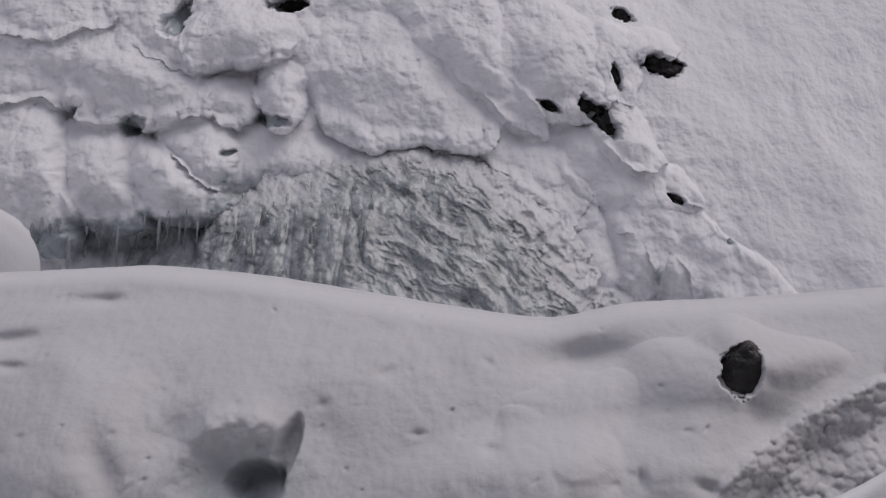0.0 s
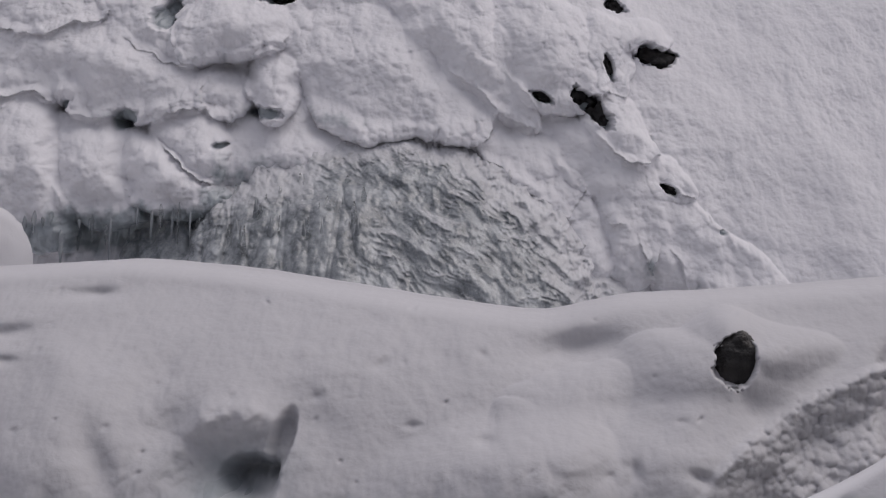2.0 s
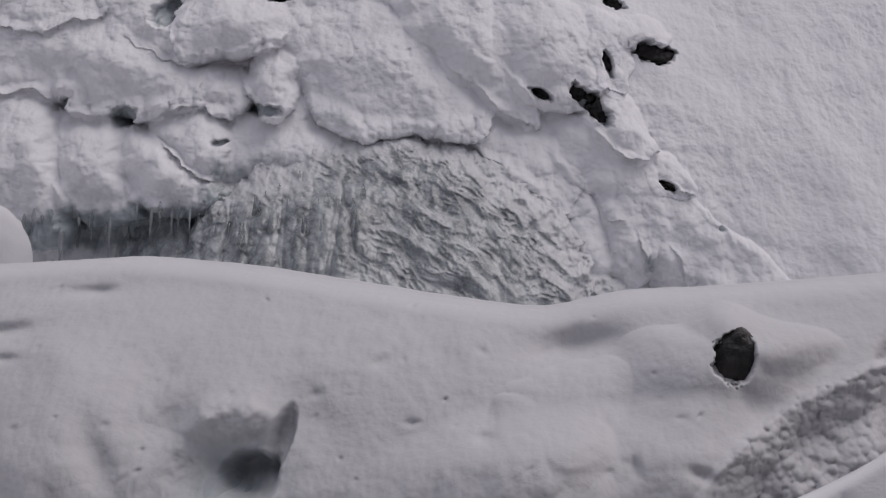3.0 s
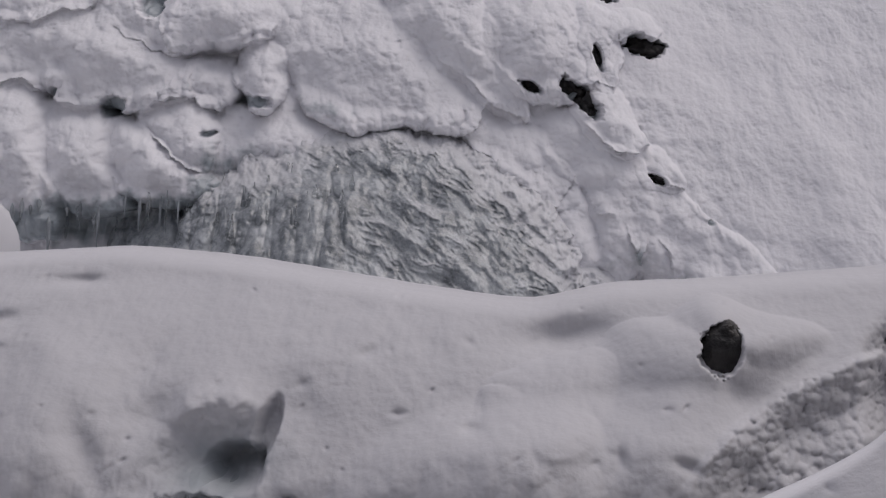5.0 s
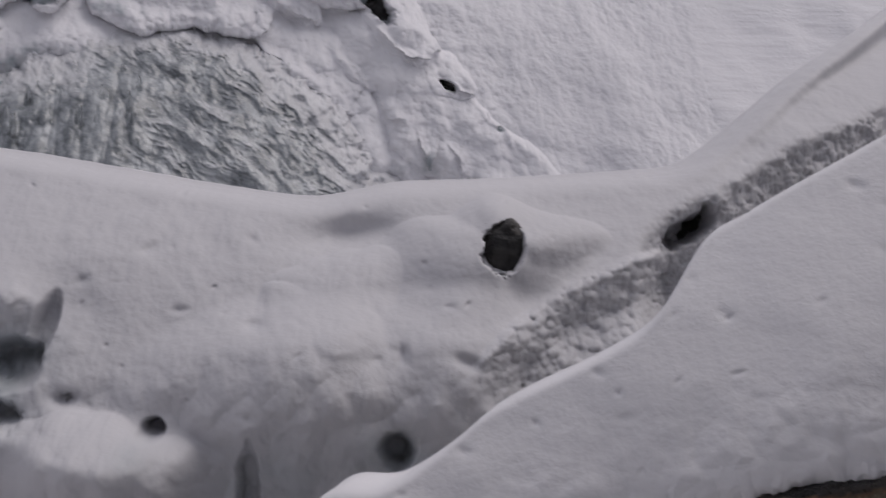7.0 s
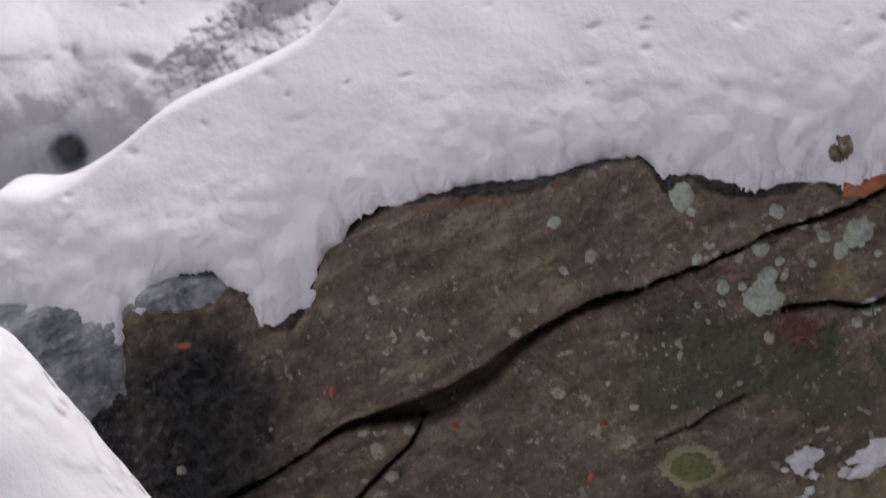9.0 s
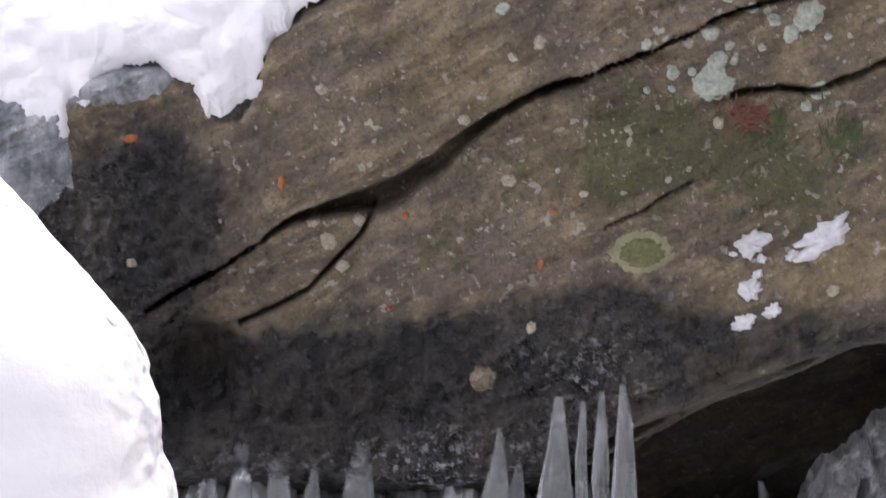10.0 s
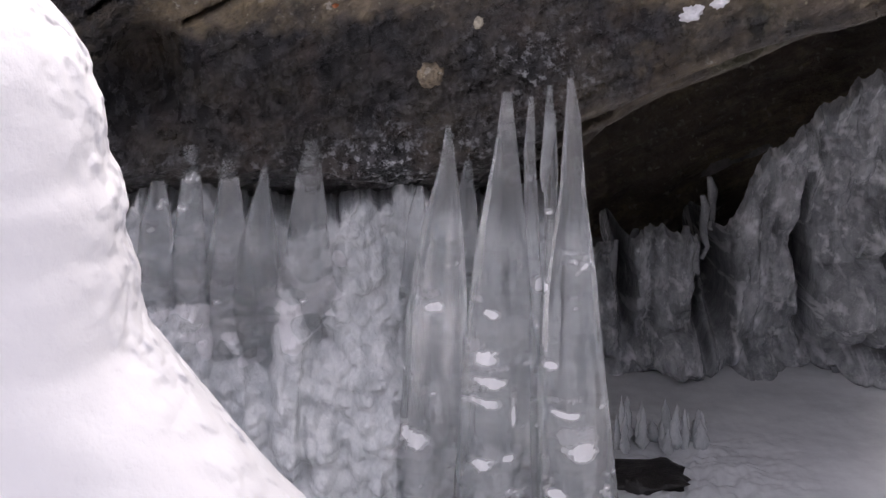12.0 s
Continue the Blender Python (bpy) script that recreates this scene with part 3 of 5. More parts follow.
def build_fall():
    """The bare dome of rippled ice in the cascade."""
    u, v = np.meshgrid(np.linspace(-1.9, 1.5, 700), np.linspace(-1.2, 0.6, 360))
    h, relief, r, dv, low, along, across = fall_height(u, v)
    tilt = -np.gradient(relief, axis=0) / 0.005
    flakes = fbm(along * 0.75, across * 1.4, 7, 5, 27, 0.62)
    veil = (1 - low) * (1.6 * flakes + 0.4 * tilt) + low * 0.3 * tilt + 1.1 * fbm(u, v, 2.6, 3, 35) + 1.6 * smooth(r, 0.70, 1.0) * smooth(dv, 0.15, 0.55)
    frost = 0.42 * smooth(veil, 0.1, 0.9) + 0.3 * smooth(r, 0.78, 1.0) * smooth(dv, 0.15, 0.55)
    h = h + 0.014 * smooth(veil, 0.0, 0.6)
    fall = tagged(new("frozen_waterfall"), "clear rippled grey-blue ice of a frozen waterfall under snow", "frozen waterfall")
    sheet("ice_dome", place(HILL, u, v, h), FALL_ICE, {"frost": frost}, fall)
    return fall


FALL = build_fall()


def lump(name, at, size, mat, seed, rough=0.25, turn=0.0, parent=None):
    """A broken stone: a ball pushed about by coarse and fine noise."""
    bm = bmesh.new()
    bmesh.ops.create_icosphere(bm, subdivisions=4, radius=1.0)
    for vert in bm.verts:
        p = vert.co * 1.3 + Vector((seed * 7.1, seed * 3.3, seed))
        k = 1 + rough * noise.noise(p) + rough * 0.5 * noise.noise(p * 2.7) + rough * 0.25 * noise.noise(p * 7)
        q = vert.co * k
        q = Vector([math.copysign(abs(c) ** 0.8, c) for c in q])
        vert.co = Vector((q.x * size[0], q.y * size[1], q.z * size[2]))
    ob = part(name, bm, mat, parent)
    ob.matrix_world = Matrix.Translation(at) @ pose(0, 0, 0, 0, turn, 0)
    return ob


def hill_point(u, v, out=0.0):
    h = float(hill_height(np.array([[u]]), np.array([[v]]))[0][0, 0]) - 0.8 * v + 0.3 * v * (1 - float(smooth(u + 0.55 * v, 1.2, 2.4))) - 0.12 * v * float(smooth(u + 0.55 * v, 1.6, 2.6)) + out
    return Vector(HILL[0]) + u * Vector(HILL[1]) + v * Vector(HILL[2]) + h * Vector(HILL[3])


def build_hill_stones():
    for k, (u, v, w, tall, turn) in enumerate((
            (1.473, 0.666, 0.117, 0.065, 12), (0.725, 0.379, 0.084, 0.029, 28), (0.976, 0.378, 0.084, 0.049, 30), (1.076, 0.246, 0.084, 0.062, 48),
            (1.265, 1.006, 0.078, 0.042, 20), (-0.926, 1.031, 0.110, 0.049, 0), (1.464, -0.189, 0.065, 0.026, 20), (1.148, 0.592, 0.032, 0.084, -20))):
        ob = lump("rock", hill_point(u, v, 0.0), (w * 1.0, 0.05, tall * 1.0), DARK_ROCK, k + 1, 0.9, turn)
        tagged(ob, "dark wet rock showing through a gap in the snow slope", "rock", "rocks in the snow slope")


build_hill_stones()


u, v = -4.881, 0.624
tagged(lump("snow_heap", Vector((u, 7.5, v + 2.5)), (0.334, 0.35, 0.334), BANK_SNOW, 44, 0.12), "smooth round snow heap before the cascade", "snow heap", kind="structure")


def icicle(name, at, length, thick, mat, seed, parent=None):
    """A hanging icicle: knobbly, tapering to a point."""
    bm = bmesh.new()
    rings, sides = 9, 8
    made = []
    for i in range(rings):
        f = i / (rings - 1)
        r = thick * min(1, 0.1 + 4 * f) * (1 - f) ** 0.8 * (1 + 0.25 * math.sin(f * 19 + seed)) + 0.0008
        made.append([bm.verts.new((r * math.cos(a) + 0.1 * thick * math.sin(f * 5 + seed), r * math.sin(a), -f * length)) for a in [j * 2 * math.pi / sides for j in range(sides)]])
    for a, b in zip(made, made[1:]):
        for j in range(sides):
            bm.faces.new((a[j], b[j], b[(j + 1) % sides], a[(j + 1) % sides]))
    bm.faces.new(made[0])
    bm.faces.new(made[-1][::-1])
    ob = part(name, bm, mat, parent)
    ob.location = at
    return ob


def fall_point(u, v, out=0.0):
    h = float(fall_height(np.array([[u]]), np.array([[v]]))[0][0, 0]) + out
    return Vector(HILL[0]) + u * Vector(HILL[1]) + v * Vector(HILL[2]) + h * Vector(HILL[3])


def build_hill_icicles():
    rnd = random.Random(4)
    (u0, v0), (u1, v1) = (-1.129, -0.220), (-0.321, -0.152)
    for i in range(26):
        f = (i + rnd.uniform(-0.3, 0.3)) / 25
        u, v = u0 + (u1 - u0) * f, v0 + (v1 - v0) * f + rnd.uniform(-0.22, 0.08)
        icicle("icicle", fall_point(u, v, rnd.uniform(0.06, 0.16)), rnd.uniform(0.22, 0.60), rnd.uniform(0.008, 0.030), COLUMN_ICE if i % 3 else FALL_ICE, rnd.random() * 9, FALL)
    for x0, x1, count, (u0, v0), (u1, v1) in ((0, 1, 12, (-2.280, -0.410), (-1.684, -0.413)), (0, 1, 9, (-1.643, -0.364), (-1.199, -0.321)), (0, 1, 10, (-0.891, -0.397), (-0.358, -0.419))):
        for i in range(count):
            f = (i + rnd.random() * 0.8) / count
            u, v = u0 + (u1 - u0) * f, v0 + (v1 - v0) * f + rnd.uniform(-0.06, 0.06)
            icicle("icicle", hill_point(u, v, 0.03), rnd.uniform(0.10, 0.36) * rnd.uniform(0.5, 1), rnd.uniform(0.006, 0.020), COLUMN_ICE if i % 2 else FALL_ICE, rnd.random() * 9, FALL)


build_hill_icicles()


# ---------------------------------------------------------------- snow bank in front of the cascade
RIDGE = [(-2.366, 0.560), (-1.980, 0.581), (-1.691, 0.595), (-1.539, 0.607), (-1.339, 0.588), (-1.142, 0.568), (-0.925, 0.533), (-0.533, 0.464), (-0.231, 0.416), (-0.089, 0.404), (0.016, 0.439), (0.123, 0.465), (0.484, 0.481), (0.892, 0.513), (1.006, 0.520), (1.084, 0.529), (1.237, 0.632), (1.400, 0.755), (1.624, 0.932), (1.800, 1.044), (1.978, 1.161), (2.578, 1.581), (3.177, 2.050)]
BANK_LOBES = [
    (-1.658, 0.400, 0.477, 0.143, 0.191, 0.08, -4), (-0.760, 0.254, 0.668, 0.191, 0.270, 0.10, -8),
    (-0.117, -0.171, 0.334, 0.175, 0.302, 0.20, -6), (0.275, -0.153, 0.223, 0.175, 0.191, 0.14, 8),
    (-1.514, 0.110, 0.270, 0.191, 0.382, 0.16, 6), (-1.071, 0.088, 0.239, 0.143, 0.095, 0.09, 0),
    (-1.096, -0.313, 0.175, 0.095, 0.159, 0.2, 0), (-0.621, -0.372, 0.318, 0.095, 0.254, 0.18, 0),
]
BROWS = [
    ([(-0.712, -0.146), (-0.570, -0.069), (-0.421, 0.003), (-0.296, 0.045), (-0.101, 0.060), (0.129, 0.074), (0.296, 0.101), (0.463, 0.096), (0.560, 0.054), (0.720, -0.010)], 0.20, 0.22, 0.15),
    ([(-0.879, -0.221), (-0.724, -0.234), (-0.641, -0.269), (-0.544, -0.303), (-0.453, -0.310), (-0.351, -0.288)], 0.12, 0.3, 0.14),
    ([(-1.949, 0.248), (-1.861, 0.300), (-1.743, 0.282), (-1.666, 0.324), (-1.475, 0.251)], 0.05, 0.12, 0.08),
]
BANK_HOLES = [
    (-1.005, -0.058, 0.185, 0.150, 0.12, 0, 0.2), (-0.936, -0.114, 0.100, 0.075, 0.16, -8, 0.15), (-0.862, -0.017, 0.040, 0.110, 0.10, -10, 0.2), (-1.000, -0.235, 0.140, 0.050, 0.13, -14, 0.5),
    (0.151, -0.334, 0.057, 0.054, 0.16, 10, 0.4), (-0.510, -0.278, 0.038, 0.032, 0.13, 0, 0.2), (-0.251, -0.436, 0.032, 0.127, 0.10, -5, 0.6), (1.071, 0.303, 0.125, 0.045, 0.22, 28, 0.5), (1.131, 0.363, 0.020, 0.030, 0.15, 0, 0.5),
]
# mounds of the bank by their outlines, with their height
BANK_PUFFS = [
    ([(0.068, 0.155), (0.084, 0.231), (0.127, 0.304), (0.213, 0.324), (0.308, 0.333), (0.370, 0.373), (0.459, 0.412), (0.542, 0.372), (0.623, 0.336), (0.722, 0.320), (0.805, 0.313), (0.814, 0.261), (0.668, 0.159), (0.510, 0.045), (0.347, -0.019), (0.157, 0.011)], 0.17),
    ([(-0.268, 0.070), (-0.240, 0.133), (-0.150, 0.170), (-0.059, 0.207), (0.042, 0.221), (0.093, 0.244), (0.176, 0.206), (0.191, 0.090), (0.077, 0.010), (-0.076, -0.007), (-0.214, 0.007)], 0.06),
    ([(-0.265, 0.038), (-0.239, 0.126), (-0.147, 0.112), (-0.081, 0.127), (-0.040, 0.133), (0.018, 0.125), (0.076, 0.092), (0.125, -0.005), (-0.048, -0.098), (-0.207, -0.085)], 0.06),
    ([(-0.116, -0.008), (-0.078, 0.062), (-0.018, 0.074), (0.028, 0.063), (0.085, 0.044), (0.133, -0.036), (0.015, -0.112), (-0.088, -0.084)], 0.05),
    ([(-1.216, -0.260), (-0.911, -0.279), (-0.825, -0.262), (-0.678, -0.243), (-0.550, -0.280), (-0.457, -0.296), (-0.349, -0.317), (-0.280, -0.397), (-0.308, -0.525), (-0.691, -0.587), (-1.127, -0.528)], 0.13),
]
BOWLS = [
    (-1.843, 0.323, 0.095, 0.024, 0.05, 6), (-1.786, 0.231, 0.054, 0.016, 0.03, 0), (-1.641, 0.459, 0.111, 0.025, 0.03, 4), (-1.387, -0.053, 0.041, 0.111, 0.05, 30), (-1.180, 0.045, 0.095, 0.057, 0.05, 30), (-0.789, 0.049, 0.143, 0.080, 0.03, -20),
    (0.005, 0.271, 0.151, 0.054, 0.11, 8), (0.164, -0.075, 0.017, 0.027, 0.03, 10), (0.339, -0.093, 0.035, 0.016, 0.03, -20),
    (-0.259, -0.000, 0.032, 0.016, 0.03, 0), (-0.475, 0.040, 0.022, 0.010, 0.02, 0), (-1.585, 0.459, 0.064, 0.019, 0.03, 0), (-0.596, 0.220, 0.025, 0.019, 0.02, 30), (-0.768, -0.205, 0.032, 0.019, 0.08, 0),
]
UNDERCUT = [(0.728, 0.156), (0.826, 0.261), (0.926, 0.353), (1.022, 0.401), (1.136, 0.440), (1.216, 0.479), (1.431, 0.618), (1.600, 0.693), (1.788, 0.765), (2.358, 1.084)]


SCAR_TOP = [(0.283, -0.193), (0.349, -0.096), (0.403, -0.034), (0.476, 0.030), (0.571, 0.096), (0.712, 0.164), (0.819, 0.208), (0.925, 0.236), (1.068, 0.264)]


def bank_height(u, v):
    wu, wv = u + 0.04 * fbm(u, v, 3, 3, 56), v + 0.04 * fbm(u, v, 3, 3, 57)
    h = np.zeros(u.shape)
    for cu, cv, a, up, low, high, turn in BANK_LOBES:
        h = pillow(h, wu, wv, cu, cv, a, up * 1.6, low, high, turn, 0.09)
    for line, high, decay, edge in BROWS:
        h = h + step(u, v + 0.02 * fbm(u, v, 5, 3, 58), line, high, decay, edge)
    for cu, cv, a, b, deep, turn in BOWLS:
        h = h - deep * blob(u + 0.02 * fbm(u, v, 12, 3, 48), v, cu, cv, a, b, turn)
    for cu, cv, a, b, deep, turn, ragged in BANK_HOLES:
        h = h - deep * pit(u, v, cu, cv, a, b, turn, 0.6 * ragged, 9, 0.1 if a > 0.15 else 0.5)
    su, sv = 0.455, 0.227
    r = np.sqrt(((u - su - 0.12 * (v - sv)) / 0.064) ** 2 + ((v - sv) / 0.080) ** 2) + 0.85 * fbm(u, v, 22, 5, 53, 0.7) * (1 - 0.6 * smooth(u, su, su + 0.05)) * (1 - smooth(v, sv + 0.03, sv + 0.12))
    h = h - 0.12 * (1 - smooth(r, 0.85, 1.05))
    # the crumbly undercut face below the rising ledge
    crest, none = np.zeros(u.shape), np.zeros(u.shape)
    for outline, high in BANK_PUFFS:
        crest = puff(crest, none, u + 0.02 * fbm(u, v, 6, 3, 62), v + 0.02 * fbm(u, v, 6, 3, 63), outline, high, 0.05, -0.42, 1.0)[0]
    h = h + crest
    h = h + 0.07 * blob(u, v, 0.455, 0.345, 0.09, 0.06) + 0.10 * blob(u, v, -1.028, 0.029, 0.12, 0.08) * (1 + 1.2 * fbm(u, v, 9, 3, 68))
    d = knots(u, UNDERCUT, 0.04) + 0.02 * fbm(u, v, 6, 3, 47) - v
    right = smooth(u, 0.84, 1.02)
    face = right * smooth(d, -0.02, 0.10)
    crumb = 0.6 * knobs(u + 0.03 * fbm(u, v, 14, 2, 46), v * 0.9, 26, 45) + 0.5 * knobs(u, v, 55, 42)
    h = h - face * (1.5 * np.clip(d, 0, 0.25)) + face * (0.028 * crumb + 0.075 * fbm(u, v, 15, 4, 44, 0.62))
    d, side, run, hard = along_line(u + 0.02 * fbm(u, v, 8, 3, 41), v + 0.02 * fbm(u, v, 8, 3, 61), SCAR_TOP)
    ends = smooth(run, 0.08, 0.28) * smooth(hard, 0, 0.1) * (1 - smooth(run, 0.8, 0.95)) * smooth(1 - hard, 0, 0.06)
    below = (side < 0) * ends
    scar = below * smooth(d, 0.0, 0.03)
    h = h - below * 1.5 * np.clip(d * d / (d + 0.05), 0, 0.10)
    h = h + scar * (0.034 * knobs(u + 0.03 * fbm(u, v, 14, 2, 46), v * 0.9, 19, 40) + 0.022 * knobs(u + 0.01 * fbm(u, v, 30, 2, 48), v, 42, 38) + 0.03 * fbm(u, v, 15, 4, 39, 0.55))
    rough = smooth(v + 0.1 * fbm(u, v, 3, 2, 59), 0.0, -0.25) * (1 - right)
    bumps = 0.5 - cells(u + 0.03 * fbm(u, v, 9, 2, 60), v * 0.8, 11, 54)
    h = h + fbm(u, v, 2.2, 4, 51) * 0.05 + rough * (0.03 * bumps + 0.04 * fbm(u, v * 0.6, 9, 4, 52, 0.6)) + 0.007 * fbm(u, v, 26, 4, 49, 0.6) + 0.004 * knobs(u + 0.02 * fbm(u, v, 12, 2, 48), v, 34, 34, 1.0)
    return h + 0.04 * fbm(u, v, 3.5, 3, 43) + 0.03 * fbm(u, v, 8, 3, 36) * smooth(vnoise(u * 2.2, v * 2.2, 35), 0.4, 0.7) - 0.6 * v * v - 0.9 * np.minimum(v + 0.02, 0) ** 2                                       # steep below, easing off towards the crest


def build_bank():
    u, t = np.meshgrid(spread(-2.6, 2.4, -1.95, 1.85, 1050), np.linspace(0, 1.22, 440))
    top = knots(u, RIDGE, 0.06) + 0.006 * fbm(u, u * 0, 9, 3, 50)
    v = np.where(t <= 1, -0.9 + (top + 0.9) * t, top)
    h = bank_height(u, v) - dimples(u, v, 170, 7, (-2.4, 2.0, -0.5, 0.6), 0.010, 0.014)
    crest = smooth(v, top - 0.12, top)
    h = h * (1 - 0.5 * crest) - v - 0.22 * crest ** 3
    over = np.clip(t - 1, 0, 1) / 0.22
    v = v - 0.75 * over ** 2
    h = h - 2.4 * over
    ice = np.zeros(u.shape)
    for cu, cv, a, b, w in ((-0.981, -0.096, 0.159, 0.087, 0.9), (-0.997, -0.227, 0.127, 0.095, 0.9), (0.136, -0.354, 0.111, 0.080, 1.0), (-0.172, -0.423, 0.175, 0.111, 0.8), (-0.537, -0.344, 0.048, 0.048, 0.6)):
        ice += w * blob(u, v, cu, cv, a, b)
    ice = np.clip(ice * (0.7 + 1.2 * fbm(u, v, 10, 3, 55)) , 0, 1)
    return tagged(sheet("snow_bank", place(BANK, u, v, h), BANK_SNOW, {"ice": ice}), "deep rounded snow bank with icy hollows below the cascade", "snow bank", kind="structure")


build_bank()


def bank_point(u, v, out=0.0):
    h = float(bank_height(np.array([[u]]), np.array([[v]]))[0, 0]) - v + out
    return Vector(BANK[0]) + u * Vector(BANK[1]) + v * Vector(BANK[2]) + h * Vector(BANK[3])


tagged(lump("stone", bank_point(0.462, 0.227, -0.02), (0.073, 0.08, 0.086), DARK_ROCK, 21, 0.3, 0), "dark wet stone bared in a hole in the snow bank", "stone")
tagged(lump("gap_rock", bank_point(1.071, 0.303, -0.06), (0.135, 0.06, 0.060), DARK_ROCK, 31, 0.4, -25), "black rock in the gap beneath the snow ledge", "rock")


# ---------------------------------------------------------------- the great boulder
CAP_EDGE = [(-0.988, 0.115), (-0.687, 0.115), (-0.634, 0.089), (-0.582, 0.083), (-0.547, 0.064), (-0.507, 0.061), (-0.492, 0.124), (-0.480, 0.124), (-0.466, 0.085), (-0.457, 0.141), (-0.437, 0.178), (-0.397, 0.183), (-0.361, 0.196), (-0.338, 0.159), (-0.301, 0.146), (-0.282, 0.108), (-0.266, 0.101), (-0.238, 0.108), (-0.218, 0.137), (-0.208, 0.144), (-0.187, 0.221), (-0.161, 0.234), (-0.130, 0.279), (-0.085, 0.292), (-0.005, 0.303), (0.084, 0.318), (0.173, 0.330), (0.244, 0.358), (0.319, 0.376), (0.337, 0.321), (0.404, 0.330), (0.484, 0.310), (0.599, 0.332), (0.643, 0.305), (0.705, 0.344), (0.971, 0.388)]
CRACK = [(-0.397, -0.205), (-0.328, -0.165), (-0.265, -0.130), (-0.174, -0.068), (-0.103, -0.049), (-0.031, -0.036), (0.023, -0.008), (0.085, 0.041), (0.139, 0.087), (0.237, 0.143), (0.326, 0.171), (0.423, 0.209), (0.529, 0.257), (0.644, 0.295), (0.767, 0.355)]
CRACK_LOW = [(-0.027, -0.043), (-0.050, -0.087), (-0.095, -0.132), (-0.141, -0.181), (-0.205, -0.212), (-0.250, -0.230)]
CRACK_RIGHT = [(0.335, -0.076), (0.389, -0.057), (0.443, -0.022), (0.479, -0.003)]
CRACK_EDGE = [(0.540, 0.133), (0.611, 0.141), (0.674, 0.136), (0.771, 0.179), (0.851, 0.214)]
ARCH = [(-0.838, -0.597), (-0.386, -0.616), (-0.111, -0.628), (0.168, -0.639), (0.318, -0.616), (0.393, -0.551), (0.439, -0.496), (0.494, -0.450), (0.586, -0.406), (0.677, -0.354), (0.768, -0.315), (0.875, -0.277), (1.084, -0.193), (1.443, -0.097)]
SHOULDER = [(0.264, -0.441), (0.402, -0.376), (0.539, -0.312), (0.629, -0.283), (0.720, -0.254), (0.872, -0.214), (1.171, -0.133)]


def rock_height(u, v):
    """How far the boulder's face stands out."""
    h = 0.10 * fbm(u, v, 1.6, 4, 71)
    lean = v * 0.10
    s, q = u * 0.91 + v * 0.42, -u * 0.42 + v * 0.91          # along and across the bedding
    h = h + 0.05 * fbm(s, q * 4.5, 2.6, 5, 72, 0.6) + 0.022 * fbm(s, q * 3, 14, 4, 73, 0.6) + 0.008 * fbm(u, v, 60, 3, 74)
    ju, jv = u + 0.016 * fbm(u, v, 11, 4, 69, 0.6), v + 0.016 * fbm(u, v, 11, 4, 70, 0.6)
    d, side = near_line(ju, jv, CRACK)
    wide = 0.0024 + 0.015 * blob(u, v, 0.005, 0.002, 0.151, 0.080) + 0.004 * blob(u, v, 0.184, 0.115, 0.098, 0.053)
    d = np.maximum(0, d + 0.006 * fbm(u, v, 30, 3, 75))
    wide = wide * (0.7 + 0.9 * vnoise(u * 14, v * 14, 76))
    h = h - 0.09 * (1 - smooth(d, wide * 0.5, wide * 1.4))
    h = h + 0.013 * side * np.exp(-d / 0.08) - 0.05 * (side > 0) * np.exp(-(d / 0.035) ** 2) * blob(u, v, -0.013, 0.029, 0.169, 0.080)
    for line, w, deep in ((CRACK_LOW, 0.003, 0.05), (CRACK_RIGHT, 0.002, 0.025), (CRACK_EDGE, 0.004, 0.05)):
        d, side = near_line(ju, jv, line)
        h = h - deep * (1 - smooth(d, w * 0.5, w * 1.7)) + 0.008 * side * np.exp(-d / 0.05)
    arch = knots(u, ARCH, 0.03)
    sh = knots(u, SHOULDER, 0.03) * smooth(u, 0.15, 0.42) + (arch + 0.16) * (1 - smooth(u, 0.15, 0.42))
    h = h - 0.25 * smooth(sh - v, 0, 0.16) - 0.9 * smooth(arch + 0.05 - v, 0.0, 0.35)
    below = np.clip(sh - v, 0, 0.3)
    h = h + 0.05 * np.sin(below * 80 + 5 * fbm(u, v, 3, 3, 77)) * smooth(below, 0.005, 0.03) * smooth(u, 0.2, 0.4) * (0.5 + vnoise(u * 6, v * 6, 78))
    damp = np.maximum(blob(u, v, -0.414, -0.065, 0.169, 0.151, 15), blob(u, v, -0.054, -0.362, 0.463, 0.098, 4))
    h = h + damp * (0.035 * fbm(u, v, 14, 4, 79, 0.65) + 0.016 * (0.5 - cells(u + 0.01 * fbm(u, v, 30, 3, 83), v, 40, 80)) + 0.02 * fbm(u, v, 55, 3, 84, 0.7))
    notch = blob(u, v, -0.321, -0.300, 0.062, 0.080)
    return h + lean - 0.12 * notch


